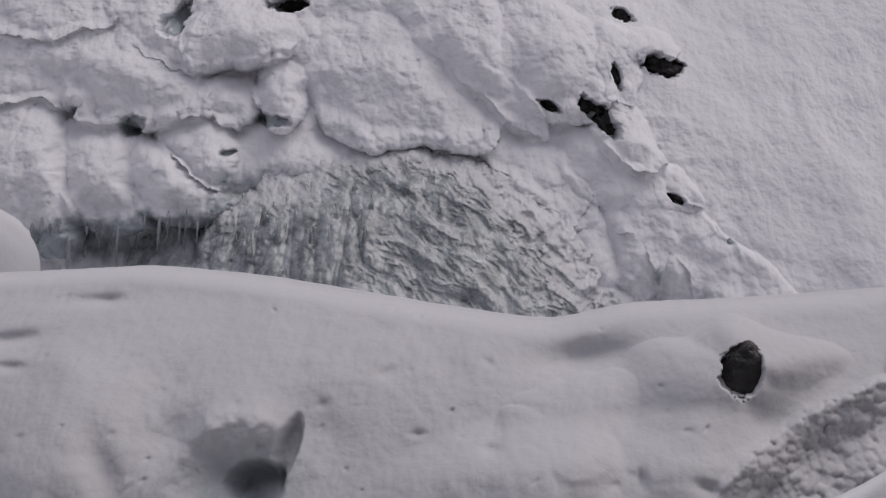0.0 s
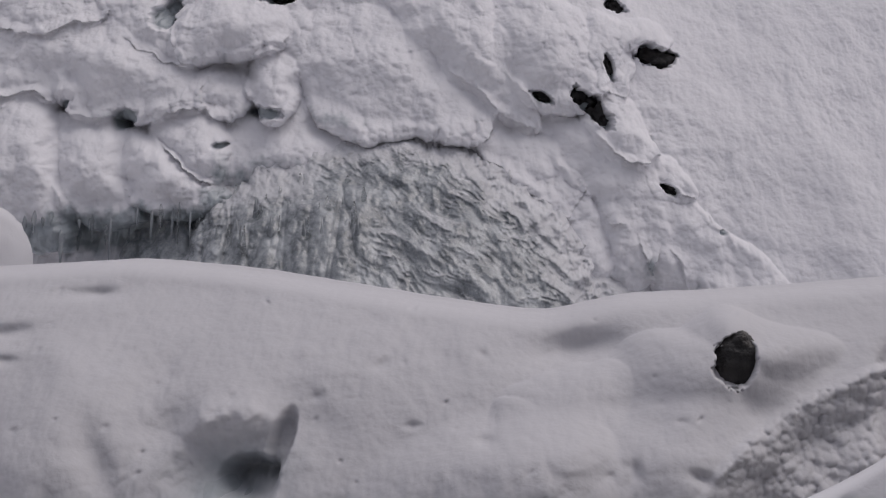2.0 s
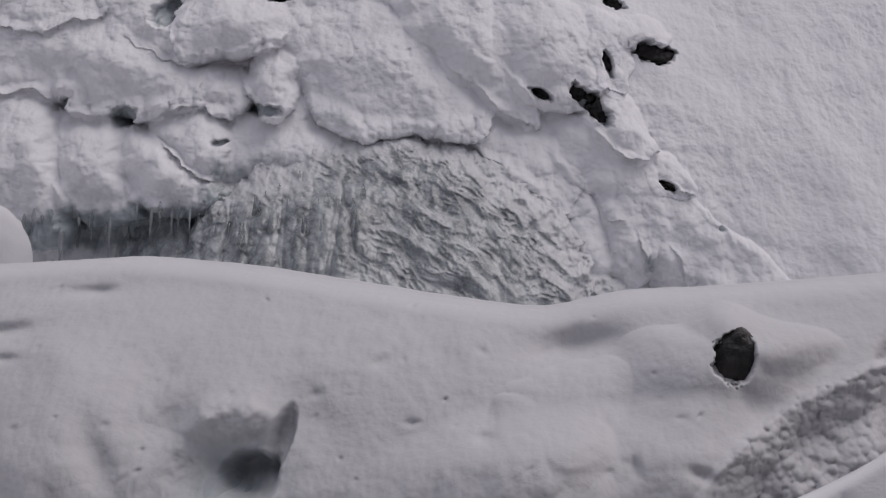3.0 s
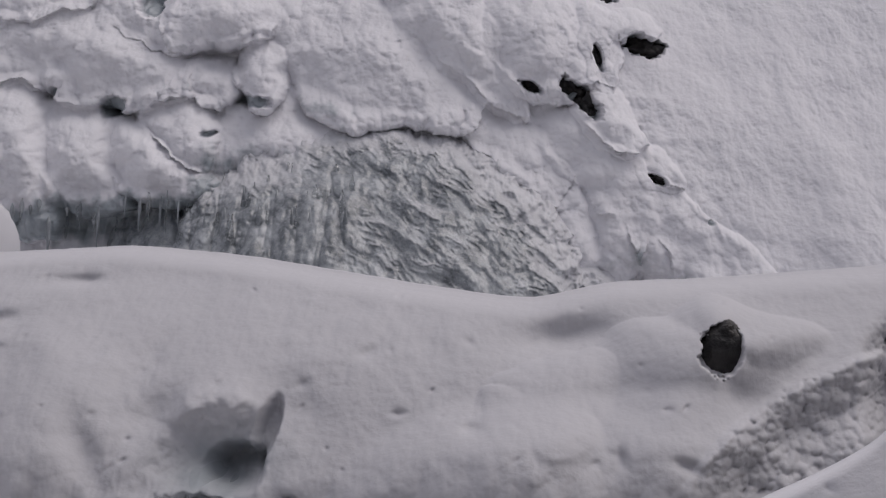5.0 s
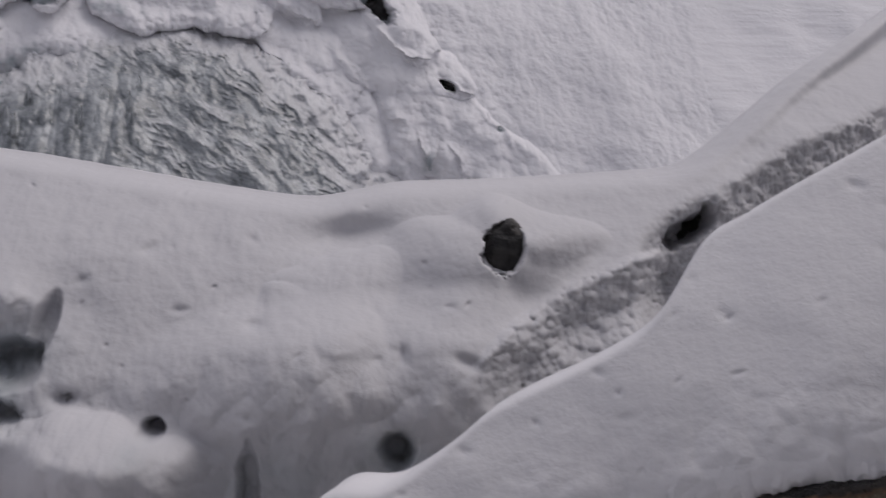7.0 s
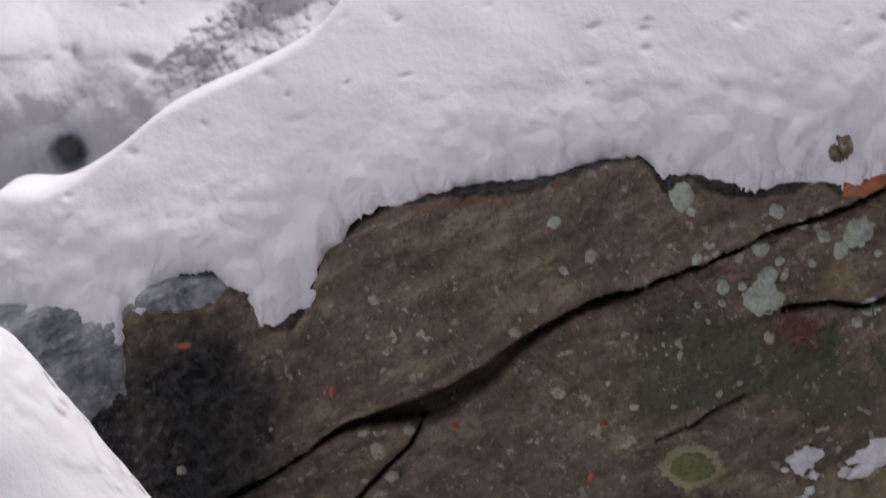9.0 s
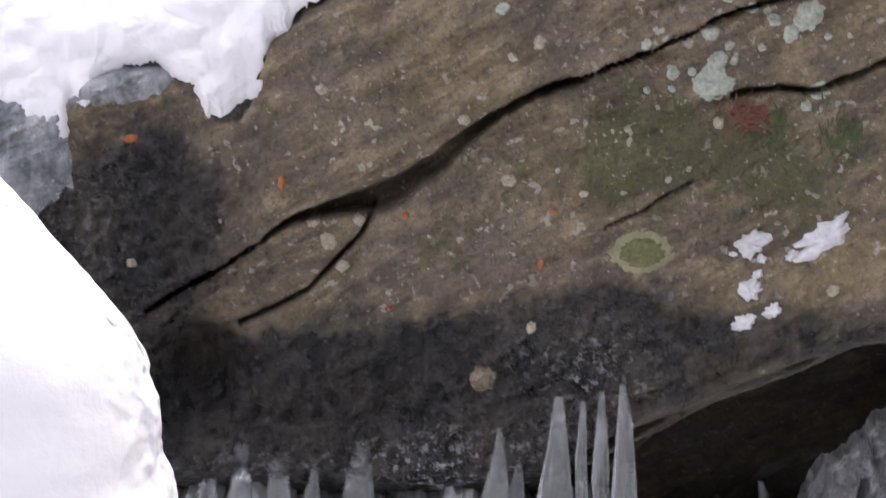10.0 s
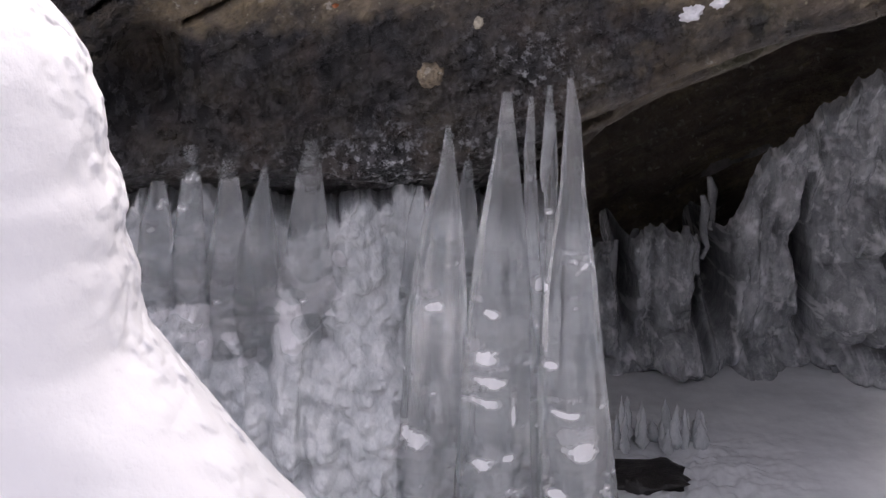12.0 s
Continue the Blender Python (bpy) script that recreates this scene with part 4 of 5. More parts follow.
def rock_masks(u, v):
    n = fbm(u, v, 5, 4, 81)
    fine = fbm(u, v, 22, 4, 82, 0.65)
    wet_shade = blob(u, v, -0.414, -0.065, 0.169, 0.151, 15) * 1.9 + blob(u, v, -0.054, -0.362, 0.463, 0.098, 4) * 1.9 + blob(u, v, 0.345, -0.220, 0.169, 0.067, 6) * 0.95 + 0.75 * blob(u, v, -0.139, -0.306, 0.294, 0.080, 8) + 0.5 * blob(u, v, 0.520, -0.265, 0.196, 0.062, 22)
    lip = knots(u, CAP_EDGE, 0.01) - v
    # thin dark line along the cap's edge: damp, with the snow's shade painted in
    wet_shade = wet_shade + 1.1 * (1 - smooth(lip + 0.05 * fbm(u, v, 14, 4, 84, 0.6), -0.004, 0.006)) * smooth(u, -0.4, -0.2)
    wet_shade = wet_shade + 1.5 * smooth((-0.099, -0.386)[1] - v, -0.06, 0.06)
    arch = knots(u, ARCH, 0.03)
    # darker again below the arch and, slightly, below the shoulder
    wet_shade = smooth(wet_shade + 1.0 * n + 1.1 * fine + 1.2 * smooth(arch + 0.06 - v, -0.03, 0.04) + 0.3 * smooth(knots(u, SHOULDER, 0.03) - v, -0.10, 0.06) * smooth(u, 0.2, 0.35), 0.2, 1.0) * (1 - 0.42 * smooth(u, 0.30, 0.45) * smooth(knots(u, SHOULDER, 0.03) - v, 0, 0.05)) * (0.93 + 0.5 * np.clip(fbm(u, v, 9, 3, 85), -0.4, 0.14))
    moss = blob(u, v, 0.389, 0.041, 0.178, 0.116, 25) * 1.3 + 0.9 * blob(u, v, 0.649, 0.011, 0.142, 0.107) + 0.35 * blob(u, v, 0.003, -0.133, 0.107, 0.053) + 0.4 * blob(u, v, 0.659, -0.353, 0.196, 0.036, 25)
    moss = smooth(moss + 2.0 * n + 1.6 * fine, 0.35, 1.0) * 0.85
    ochre = blob(u, v, 0.707, -0.153, 0.151, 0.062, 20) + blob(u, v, 0.628, 0.198, 0.053, 0.080, 10) + 0.6 * blob(u, v, -0.086, -0.087, 0.053, 0.027, 35) + 0.5 * blob(u, v, 0.155, -0.181, 0.142, 0.027, 20)
    ochre = smooth(ochre + 1.8 * n + 1.5 * fine, 0.45, 1.0)
    rust = blob(u, v, 0.057, 0.305, 0.160, 0.012, 9) + 0.8 * blob(u, v, 0.567, 0.097, 0.045, 0.036)
    rust = smooth(rust + 2.0 * fine, 0.45, 0.9) * 0.5
    rime = blob(u, v, 0.116, -0.493, 0.151, 0.076) + 0.6 * blob(u, v, 0.320, -0.313, 0.107, 0.071) + 0.5 * blob(u, v, -0.177, -0.491, 0.232, 0.045) + 0.35 * blob(u, v, -0.485, -0.064, 0.062, 0.107)
    rime = np.clip(rime * (1 + 1.5 * fbm(u, v, 12, 3, 86)), 0, 1)
    return {"wet_shade": wet_shade, "rime": rime, "moss": moss, "ochre": ochre, "rust": rust}


def build_boulder():
    u, t = np.meshgrid(spread(-1.0, 1.6, -0.62, 0.92, 800), np.linspace(-0.15, 1.3, 460))
    cap = knots(u, CAP_EDGE, 0.08)
    v = -1.0 + (cap + 1.1) * np.clip(t, 0, 1)
    h = rock_height(u, v)
    over = np.clip(t - 1, 0, 1) / 0.3
    h = h - 1.0 * over
    v = v - 0.45 * over
    h = h - 1.1 * np.maximum(0, v - cap - 0.02) - 0.03 * smooth(v, cap, cap + 0.03)
    ends = smooth(np.abs(u - 0.3), 1.05, 1.3)
    h = h - 0.9 * ends ** 2
    under = np.clip(-t, 0, 1) / 0.15
    h = h - 0.8 * under
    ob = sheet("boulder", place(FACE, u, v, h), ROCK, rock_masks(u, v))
    return tagged(ob, "large brown-grey cracked boulder with lichen, wet black underside", "boulder")


build_boulder()

# ---------------------------------------------------------------- snow cap on the boulder
CREST = [(-0.851, 0.007), (-0.766, 0.075), (-0.749, 0.121), (-0.708, 0.151), (-0.629, 0.144), (-0.586, 0.169), (-0.526, 0.215), (-0.475, 0.268), (-0.411, 0.304), (-0.335, 0.337), (-0.268, 0.371), (-0.210, 0.407), (-0.172, 0.454), (-0.148, 0.517), (-0.113, 0.589), (-0.050, 0.616), (-0.007, 0.646), (0.149, 0.738), (0.345, 0.858), (0.753, 1.065), (1.261, 1.24)]


def build_cap():
    u, t = np.meshgrid(spread(-0.95, 1.5, -0.75, 0.92, 760), np.linspace(-0.06, 1.15, 440))
    even = knots(u, CAP_EDGE, 0.22) - 0.2
    edge = knots(u, CAP_EDGE, 0.006) - 0.2 + 0.05 * fbm(u, u * 0, 20, 5, 90, 0.75)
    crest = np.maximum(knots(u, CREST, 0.02), even + 0.05)
    tc = np.clip(t, 0, 1)
    v = even + (crest - even) * tc
    v = v + (edge - even) * (1 - smooth(v, even - 0.02, even + 0.24))
    edge = edge + (even - edge) * smooth(v, even - 0.03, even + 0.18)
    e = np.maximum(v - edge, 0)
    w = smooth(e, 0.0, 0.3)
    h = 0.012 + 0.065 * (1 - np.exp(-e / 0.05)) - 0.28 * e - 0.62 * e * e
    ruffle = (1 - smooth(e, 0.02, 0.16)) * smooth(t, -0.06, 0.0)
    uu = u + 0.03 * fbm(u, v, 17, 4, 86, 0.55) * ruffle
    v = v + (0.03 * fbm(u, v, 15, 4, 85, 0.65) + 0.010 * fbm(u, v, 50, 3, 94, 0.6)) * ruffle
    h = h + (1 - w) * (0.015 * (0.5 - cells(u + 0.05 * fbm(u, v, 15, 2, 88), v, 18, 89)) + 0.020 * fbm(u, v, 16, 3, 87, 0.5)) * smooth(e, 0, 0.03)
    pits = dimples(u, v, 300, 9, (-0.7, 1.3, -0.2, 1.1), 0.0075, 1.0)
    h = h + 0.05 * fbm(u, v, 2.5, 3, 92) + 0.004 * fbm(u, v, 26, 4, 93) - 0.008 * pits * w
    h = h - 0.16 * smooth(v, crest - 0.06, crest) ** 3
    over, under = np.clip(t - 1, 0, 1) / 0.15, np.clip(-t, 0, 1) / 0.06
    v = v - 0.6 * over ** 2 + 0.01 * under
    h = h - 0.5 * over - 0.14 * under
    return tagged(sheet("snow_cap", place(CAP, uu, v, h), NEAR_SNOW, {"ice": np.zeros(u.shape)}), "thick white snow cap with ragged melting edge lying on the boulder", "snow")


build_cap()


# ---------------------------------------------------------------- ice under the boulder
def build_curtain():
    """The lumpy ice wall that has grown down behind the columns."""
    u, v = np.meshgrid(np.linspace(-0.55, 0.39, 480), np.linspace(-1.2, -0.40, 400))
    wu = u + 0.02 * fbm(u, v, 8, 3, 100)
    h = -0.12 + 0.09 * fbm(wu, v * 0.6, 5, 4, 101) + 0.06 * ridged(wu, v * 0.12, 8, 3, 102) + 0.12 * smooth(-0.75 - v, 0, 0.4)
    scales = 0.5 - cells(wu, v * 0.8, 15, 103)
    relief = 0.05 * scales * smooth(-0.6 - v, -0.08, 0.12) + 0.025 * (0.5 - cells(wu, v, 34, 106)) + 0.01 * fbm(u, v, 40, 3, 107)
    h = h + relief
    top = -0.02 + knots(u, [(-0.426, -0.547), (-0.324, -0.523), (-0.259, -0.506), (-0.171, -0.558), (-0.107, -0.560), (-0.052, -0.562), (0.022, -0.537), (0.097, -0.516), (0.169, -0.571), (0.262, -0.594), (0.355, -0.579), (0.449, -0.602)], 0.01)
    h = h - 0.4 * smooth(v - 0.10 * fbm(u, v * 0.1, 14, 3, 104, 0.7) - 0.07 * fbm(u, v * 0.3, 45, 3, 105, 0.7), top - 0.01, top + 0.03)
    net = smooth(cells(u + 0.03 * fbm(u, v, 14, 3, 108), v * 1.3, 17, 109) + 0.5 * fbm(u, v, 20, 3, 98), 0.36, 0.52)
    frost = 1.9 * net * smooth(blob(u, v, -0.173, -0.716, 0.15, 0.08, 3) + 0.3 * fbm(u, v, 8, 3, 97), 0.25, 0.5)
    for cu, cv, a, b in ((-0.105, -0.796, 0.018, 0.011), (-0.177, -0.828, 0.023, 0.011), (0.093, -0.970, 0.034, 0.018), (-0.218, -0.648, 0.036, 0.012), (-0.250, -0.790, 0.018, 0.036), (-0.019, -0.651, 0.011, 0.016), (-0.173, -0.753, 0.053, 0.009)):
        frost = frost + 1.6 * smooth(blob(u, v, cu, cv, a, b) + 0.5 * fbm(u, v, 25, 3, 110), 0.3, 0.6)
    tilt = -np.gradient(relief, axis=0) / 0.00187
    frost = np.clip(frost + 0.12 * smooth(tilt + fbm(u, v, 12, 3, 118), 0.5, 1.2) + 0.12 * smooth(fbm(u, v * 0.4, 6, 3, 119), -0.05, 0.3), 0, 1)
    curtain = tagged(new("ice_curtain"), "lumpy translucent grey ice wall with clear spikes below the boulder", "ice")
    sheet("ice_wall", place(FACE, u, v, h), CURTAIN_ICE, {"frost": frost}, curtain)
    return curtain


# snow lodged on the columns
DABS = [(0.134, -0.697, 0.029, 0.008), (0.070, -0.694, 0.022, 0.008), (0.216, -0.777, 0.022, 0.012), (0.223, -0.818, 0.031, 0.008), (0.215, -0.854, 0.038, 0.007), (0.370, -0.942, 0.028, 0.017), (0.329, -1.019, 0.017, 0.009), (0.249, -0.953, 0.012, 0.007), (0.207, -0.966, 0.019, 0.009), (0.095, -0.930, 0.026, 0.017), (0.308, -0.659, 0.012, 0.012), (0.320, -0.791, 0.014, 0.007), (0.259, -0.878, 0.005, 0.019), (0.225, -0.699, 0.014, 0.007), (0.343, -0.872, 0.026, 0.005)]


def ice_column(spine, out, seed, label, face=FACE, mat=None, group="ice columns under the boulder", parent=None):
    """An ice column grown from a thin thread at the rock to a wide foot; spine: across, height, half width."""
    spine = sorted(spine, key=lambda p: p[1])
    zs = [p[1] for p in spine]
    rings, sides = (170, 72) if out >= 0 and face is FACE and spine[0][2] > 0.05 else (90, 28)
    f = np.linspace(zs[0], zs[-1], rings)
    mid, half = np.interp(f, zs, [p[0] for p in spine]), np.interp(f, zs, [p[2] for p in spine])
    a = np.linspace(0, 2 * math.pi, sides + 1)
    A, Fz = np.meshgrid(a, f)
    wob = 1 + 0.10 * np.sin(5 * A + seed + 2.5 * fbm(Fz, Fz * 0, 3, 2, seed)) * smooth(half[:, None], 0.012, 0.04) + 0.16 * fbm(np.cos(A) * 2 + seed, np.sin(A) * 2 + Fz * 3, 1.6, 3, seed) + 0.10 * ridged(A * 1.3 + seed, Fz * 1.2, 1.5, 2, seed + 3) * np.abs(np.sin(A / 2)) + 0.03 * fbm(A * 2, Fz * 30, 1, 3, seed + 4)
    X = mid[:, None] + half[:, None] * wob * np.cos(A)
    sink = (0.09 * smooth(np.linspace(zs[-1], zs[0], rings)[::-1] * -1, 0.62, 0.8) if out < 0 else np.zeros(rings))[:, None]
    Y = -(np.minimum(half, 0.05)[:, None] * wob * np.sin(A) * 0.9 + out - sink)
    P = np.stack([X, Y + face[0][1], Fz + face[0][2]], -1)
    core = np.abs(np.sin(A)) ** 2
    frost = 0.8 * smooth(fbm(X * 1.2, Fz * 2.4, 15, 4, seed + 5, 0.65), 0.14, 0.36) + core * 0.05 * smooth(np.sin(Fz * 330 + 5 * vnoise(X * 30, Fz * 20, seed)) * 0.5 + 1.2 * fbm(X, Fz, 9, 3, seed + 9), 0.1, 0.7)
    if face is FACE:
        for cu, cv, a, b in DABS:
            frost = frost + 0.7 * smooth(blob(X, Fz, cu, cv, 1.15 * a, 1.3 * b) + 1.1 * fbm(X, Fz, 38, 4, seed + 6, 0.7), 0.35, 0.95)
    ob = sheet("ice_column", P, mat or COLUMN_ICE, {"frost": np.clip(frost, 0, 1)}, flip=True, parent=parent)
    return ob if parent else tagged(ob, label, "ice column", group)


def build_columns(curtain):
    tall = "tall clear ice column, thread-thin at the rock and wide at its foot"
    short = "short clear ice spike standing on the ice wall"
    ice_column([(0.167, -0.405, 0.004), (0.165, -0.466, 0.013), (0.154, -0.571, 0.032), (0.140, -0.717, 0.048), (0.129, -1.077, 0.062), (0.126, -1.185, 0.065)], 0.0, 3, tall)
    ice_column([(0.259, -0.343, 0.007), (0.258, -0.413, 0.015), (0.249, -0.575, 0.037), (0.245, -0.732, 0.054), (0.242, -1.083, 0.076), (0.241, -1.191, 0.08)], 0.04, 5, tall)
    ice_column([(0.297, -0.349, 0.004), (0.293, -0.433, 0.009), (0.297, -0.625, 0.012), (0.306, -0.876, 0.018), (0.309, -1.195, 0.02)], 0.05, 8, tall)
    ice_column([(0.326, -0.332, 0.004), (0.325, -0.406, 0.010), (0.317, -0.472, 0.008), (0.314, -0.505, 0.002)], 0.05, 9, "thin clear icicle hanging from the rock")
    ice_column([(0.332, -0.378, 0.005), (0.330, -0.482, 0.011), (0.327, -0.597, 0.009), (0.322, -0.695, 0.004)], 0.03, 10, "thin clear icicle hanging from the rock")
    ice_column([(0.357, -0.319, 0.004), (0.361, -0.379, 0.012), (0.361, -0.502, 0.020), (0.358, -0.657, 0.040), (0.360, -0.828, 0.052), (0.372, -1.090, 0.066), (0.375, -1.198, 0.07)], 0.06, 12, tall)
    ice_column([(0.201, -0.475, 0.005), (0.196, -0.543, 0.017), (0.197, -0.690, 0.022), (0.198, -0.770, 0.03), (0.190, -1.189, 0.040)], -0.05, 14, short, parent=curtain)
    ice_column([(-0.132, -0.466, 0.003), (-0.139, -0.511, 0.011), (-0.150, -0.587, 0.028), (-0.164, -0.754, 0.05), (-0.187, -1.169, 0.060)], -0.06, 16, short, parent=curtain)
    ice_column([(-0.194, -0.438, 0.010), (-0.193, -0.490, 0.016), (-0.196, -0.576, 0.028), (-0.210, -0.752, 0.05), (-0.235, -1.166, 0.060)], -0.06, 17, short, parent=curtain)
    ice_column([(-0.251, -0.431, 0.015), (-0.255, -0.488, 0.016), (-0.262, -0.573, 0.024), (-0.275, -0.749, 0.04), (-0.303, -1.162, 0.050)], -0.06, 18, short, parent=curtain)
    ice_column([(-0.053, -0.431, 0.008), (-0.059, -0.476, 0.020), (-0.067, -0.581, 0.032), (-0.075, -0.758, 0.05), (-0.094, -1.173, 0.060)], -0.06, 19, short, parent=curtain)
    ice_column([(0.120, -0.516, 0.006), (0.114, -0.569, 0.016), (0.106, -0.686, 0.022), (0.104, -0.765, 0.03), (0.092, -1.183, 0.040)], -0.05, 20, short, parent=curtain)
    ice_column([(-0.309, -0.495, 0.012), (-0.319, -0.571, 0.026), (-0.331, -0.746, 0.04), (-0.361, -1.159, 0.050)], -0.06, 22, short, parent=curtain)


def build_cave():
    u, t = np.meshgrid(np.linspace(0.2, 1.9, 640), np.linspace(0, 1, 420))
    line = knots(u, [(0.360, -0.104), (0.568, -0.112), (0.686, -0.077), (0.804, -0.122), (0.880, -0.017), (0.903, 0.102), (1.030, 0.175), (1.129, 0.276), (1.215, 0.311), (1.641, 0.348)], 0.03) + 0.05 * fbm(u, u * 0, 9, 3, 114) + 0.05 * fbm(u, u * 0, 34, 3, 103, 0.7)
    v = -0.5 + (line + 0.5) * t
    wu, wv = u + 0.05 * fbm(u, v, 6, 4, 110), v + 0.05 * fbm(u, v, 6, 4, 106)
    h = 0.10 * fbm(wu, v * 0.35, 5, 4, 112, 0.6) + 0.09 * knobs(wu, wv * 0.14, 11, 113) + 0.06 * knobs(wu, wv * 0.4, 18, 111) + 0.03 * ridged(wu, wv * 0.25, 14, 3, 102) + 0.03 * knobs(wu, wv * 0.5, 12, 99) + 0.018 * knobs(wu, wv * 0.4, 34, 109) + 0.010 * knobs(u, v, 60, 104) + 0.12 * smooth(u, 0.9, 1.5) + 0.012 * fbm(u, v, 40, 3, 108)
    for cx, cy, a, b, high in ((0.735, -0.354, 0.087, 0.037, 0.12), (0.904, -0.418, 0.040, 0.043, 0.12), (1.126, -0.245, 0.105, 0.068, 0.16), (1.145, -0.081, 0.047, 0.047, 0.10), (1.213, -0.389, 0.149, 0.027, 0.16)):
        h = h + high * np.sqrt(np.clip(blob(wu, wv, cx, cy, a, b) - 0.1, 0, 1))
    for (cu, cv), a, b, deep in (((0.603, -0.168), 0.012, 0.10, 0.4), ((0.809, -0.177), 0.020, 0.12, 0.45), ((1.000, -0.144), 0.009, 0.12, 0.4), ((0.770, -0.286), 0.010, 0.07, 0.3)):
        h = h - deep * blob(wu, v, cu, cv, a, b)
    h = h - 0.03 * smooth(t, 0.95, 1.0) ** 2
    cave = tagged(new("cave_ice"), "dim grey fluted ice wall in the hollow beneath the boulder", "ice")
    # frost, its fine pale specks painted in for the glints the ice lacks
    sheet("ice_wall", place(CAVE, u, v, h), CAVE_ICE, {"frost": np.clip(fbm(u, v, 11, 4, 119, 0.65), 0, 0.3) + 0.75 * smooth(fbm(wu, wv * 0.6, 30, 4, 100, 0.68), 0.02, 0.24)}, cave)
    x, y = np.meshgrid(np.linspace(-0.8, 2.0, 620), np.linspace(2.3, 4.15, 400))
    z = 0.0 + 0.02 * fbm(x, y, 2, 3, 115) + 0.006 * fbm(x, y, 12, 3, 116)
    crust = np.maximum(blob(x, y, 0.66, 3.12, 0.16, 0.20), 0.8 * blob(x, y, 0.46, 3.42, 0.16, 0.09))
    z = z + crust * (0.07 * fbm(x, y, 11, 4, 107, 0.65) + 0.014 * knobs(x + 0.03 * fbm(x, y, 12, 2, 101), y, 30, 105) - 0.005)
    tagged(sheet("ice_floor", np.stack([x, y, z], -1), FLOOR_ICE, {"frost": np.clip(0.25 + fbm(x, y, 3, 3, 120), 0, 0.6)}), "smooth frozen pool beneath the boulder", "ice floor", kind="structure")
    u, v = np.meshgrid(np.linspace(0.1, 2.2, 160), np.linspace(-1.2, 0.25, 120))
    tagged(sheet("cave_rock", place(FACE, u, v, -1.32 + 0.2 * fbm(u * 0.9 + v * 0.4, (v * 0.9 - u * 0.45) * 3, 2.5, 4, 117)), CAVE_ROCK), "dark wet rock at the back of the hollow", "rock", kind="structure")
    return cave


def build_cave_columns(cave):
    """Fluted ice along the back of the hollow."""
    rnd = random.Random(9)
    tops = [(0.595, -0.120), (0.644, -0.105), (0.758, -0.100), (0.792, -0.027), (0.813, 0.006), (1.052, -0.410), (1.068, -0.411), (1.109, -0.420), (1.154, -0.415), (1.194, -0.417), (1.221, -0.418)]
    for i, (u, v) in enumerate(tops):
        foot = (-0.40 if i < 3 or i > 4 else v - rnd.uniform(0.10, 0.16)) + rnd.uniform(-0.02, 0.03)
        w = rnd.uniform(0.008, 0.016)
        bow = rnd.uniform(-0.01, 0.01)
        wide = rnd.uniform(1.0, 2.2) if foot < -0.35 else 0.5
        spine = [(u, v, w * 0.5), (u + bow, v - 0.03, w)]
        for f in (0.25, 0.45, 0.65, 0.85):
            spine.append((u + bow + rnd.uniform(-0.006, 0.006), v - 0.03 + (foot - v) * f * 0.95, w * (1 + (wide - 1) * f) * rnd.uniform(0.6, 1.4)))
        spine.append((u, foot, w * wide))
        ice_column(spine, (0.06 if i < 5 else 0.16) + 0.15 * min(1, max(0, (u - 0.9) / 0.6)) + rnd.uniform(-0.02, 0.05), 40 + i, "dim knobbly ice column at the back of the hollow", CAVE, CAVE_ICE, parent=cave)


build_columns(build_curtain())
build_cave_columns(build_cave())


def build_mound():
    """The bright snow heap at the foot of the boulder."""
    line = [(-1.000, 0.560), (-0.800, 0.500), (-0.587, 0.427), (-0.512, 0.344), (-0.468, 0.299), (-0.438, 0.254), (-0.404, 0.218), (-0.359, 0.160), (-0.338, 0.125), (-0.323, 0.063), (-0.316, 0.016), (-0.315, -0.023), (-0.300, -0.055), (-0.299, -0.103), (-0.307, -0.123), (-0.295, -0.167), (-0.283, -0.275), (-0.254, -0.318), (-0.196, -0.398), (-0.152, -0.460), (-0.100, -0.535), (0.000, -0.655)]
    line = sorted((b, a) for a, b in line)
    v, t = np.meshgrid(np.linspace(-0.95, 0.53, 420), np.linspace(0, 1, 300), indexing="ij")
    edge = knots(v, line, 0.012)
    ang = np.clip(t / 0.45, 0, 1) * math.radians(150) - math.radians(60)
    r = 0.22
    u = edge - r * (1 - np.cos(ang)) - np.clip(t - 0.45, 0, 1) * 1.6
    a = r * ang
    crumb = (1 - smooth(ang, -0.2, 0.9)) * (0.05 * fbm(a, v, 12, 3, 124, 0.5) + 0.03 * fbm(a, v, 28, 3, 125))
    h = r * np.sin(ang) + 0.04 * fbm(u, v, 2.5, 3, 122) + 0.004 * fbm(u, v, 26, 3, 123) - 0.08 * smooth(v, 0.3, 0.53) ** 2
    u = u + crumb * np.cos(ang) * 0.5 + 0.02 * fbm(a, v, 7, 4, 121) * (1 - smooth(ang, 0.2, 1.0))
    h = h + crumb
    return tagged(sheet("snow_mound", place(MOUND, u, v, h), NEAR_SNOW, {"ice": np.zeros(u.shape)}, flip=True), "bright rounded heap of fresh snow beside the boulder", "snow heap", kind="structure")


build_mound()


# ---------------------------------------------------------------- what clings to the boulder
def face_point(u, v, out=0.0):
    h = float(rock_height(np.array([[u]]), np.array([[v]]))[0, 0])
    return FACE[0][1] - h - out


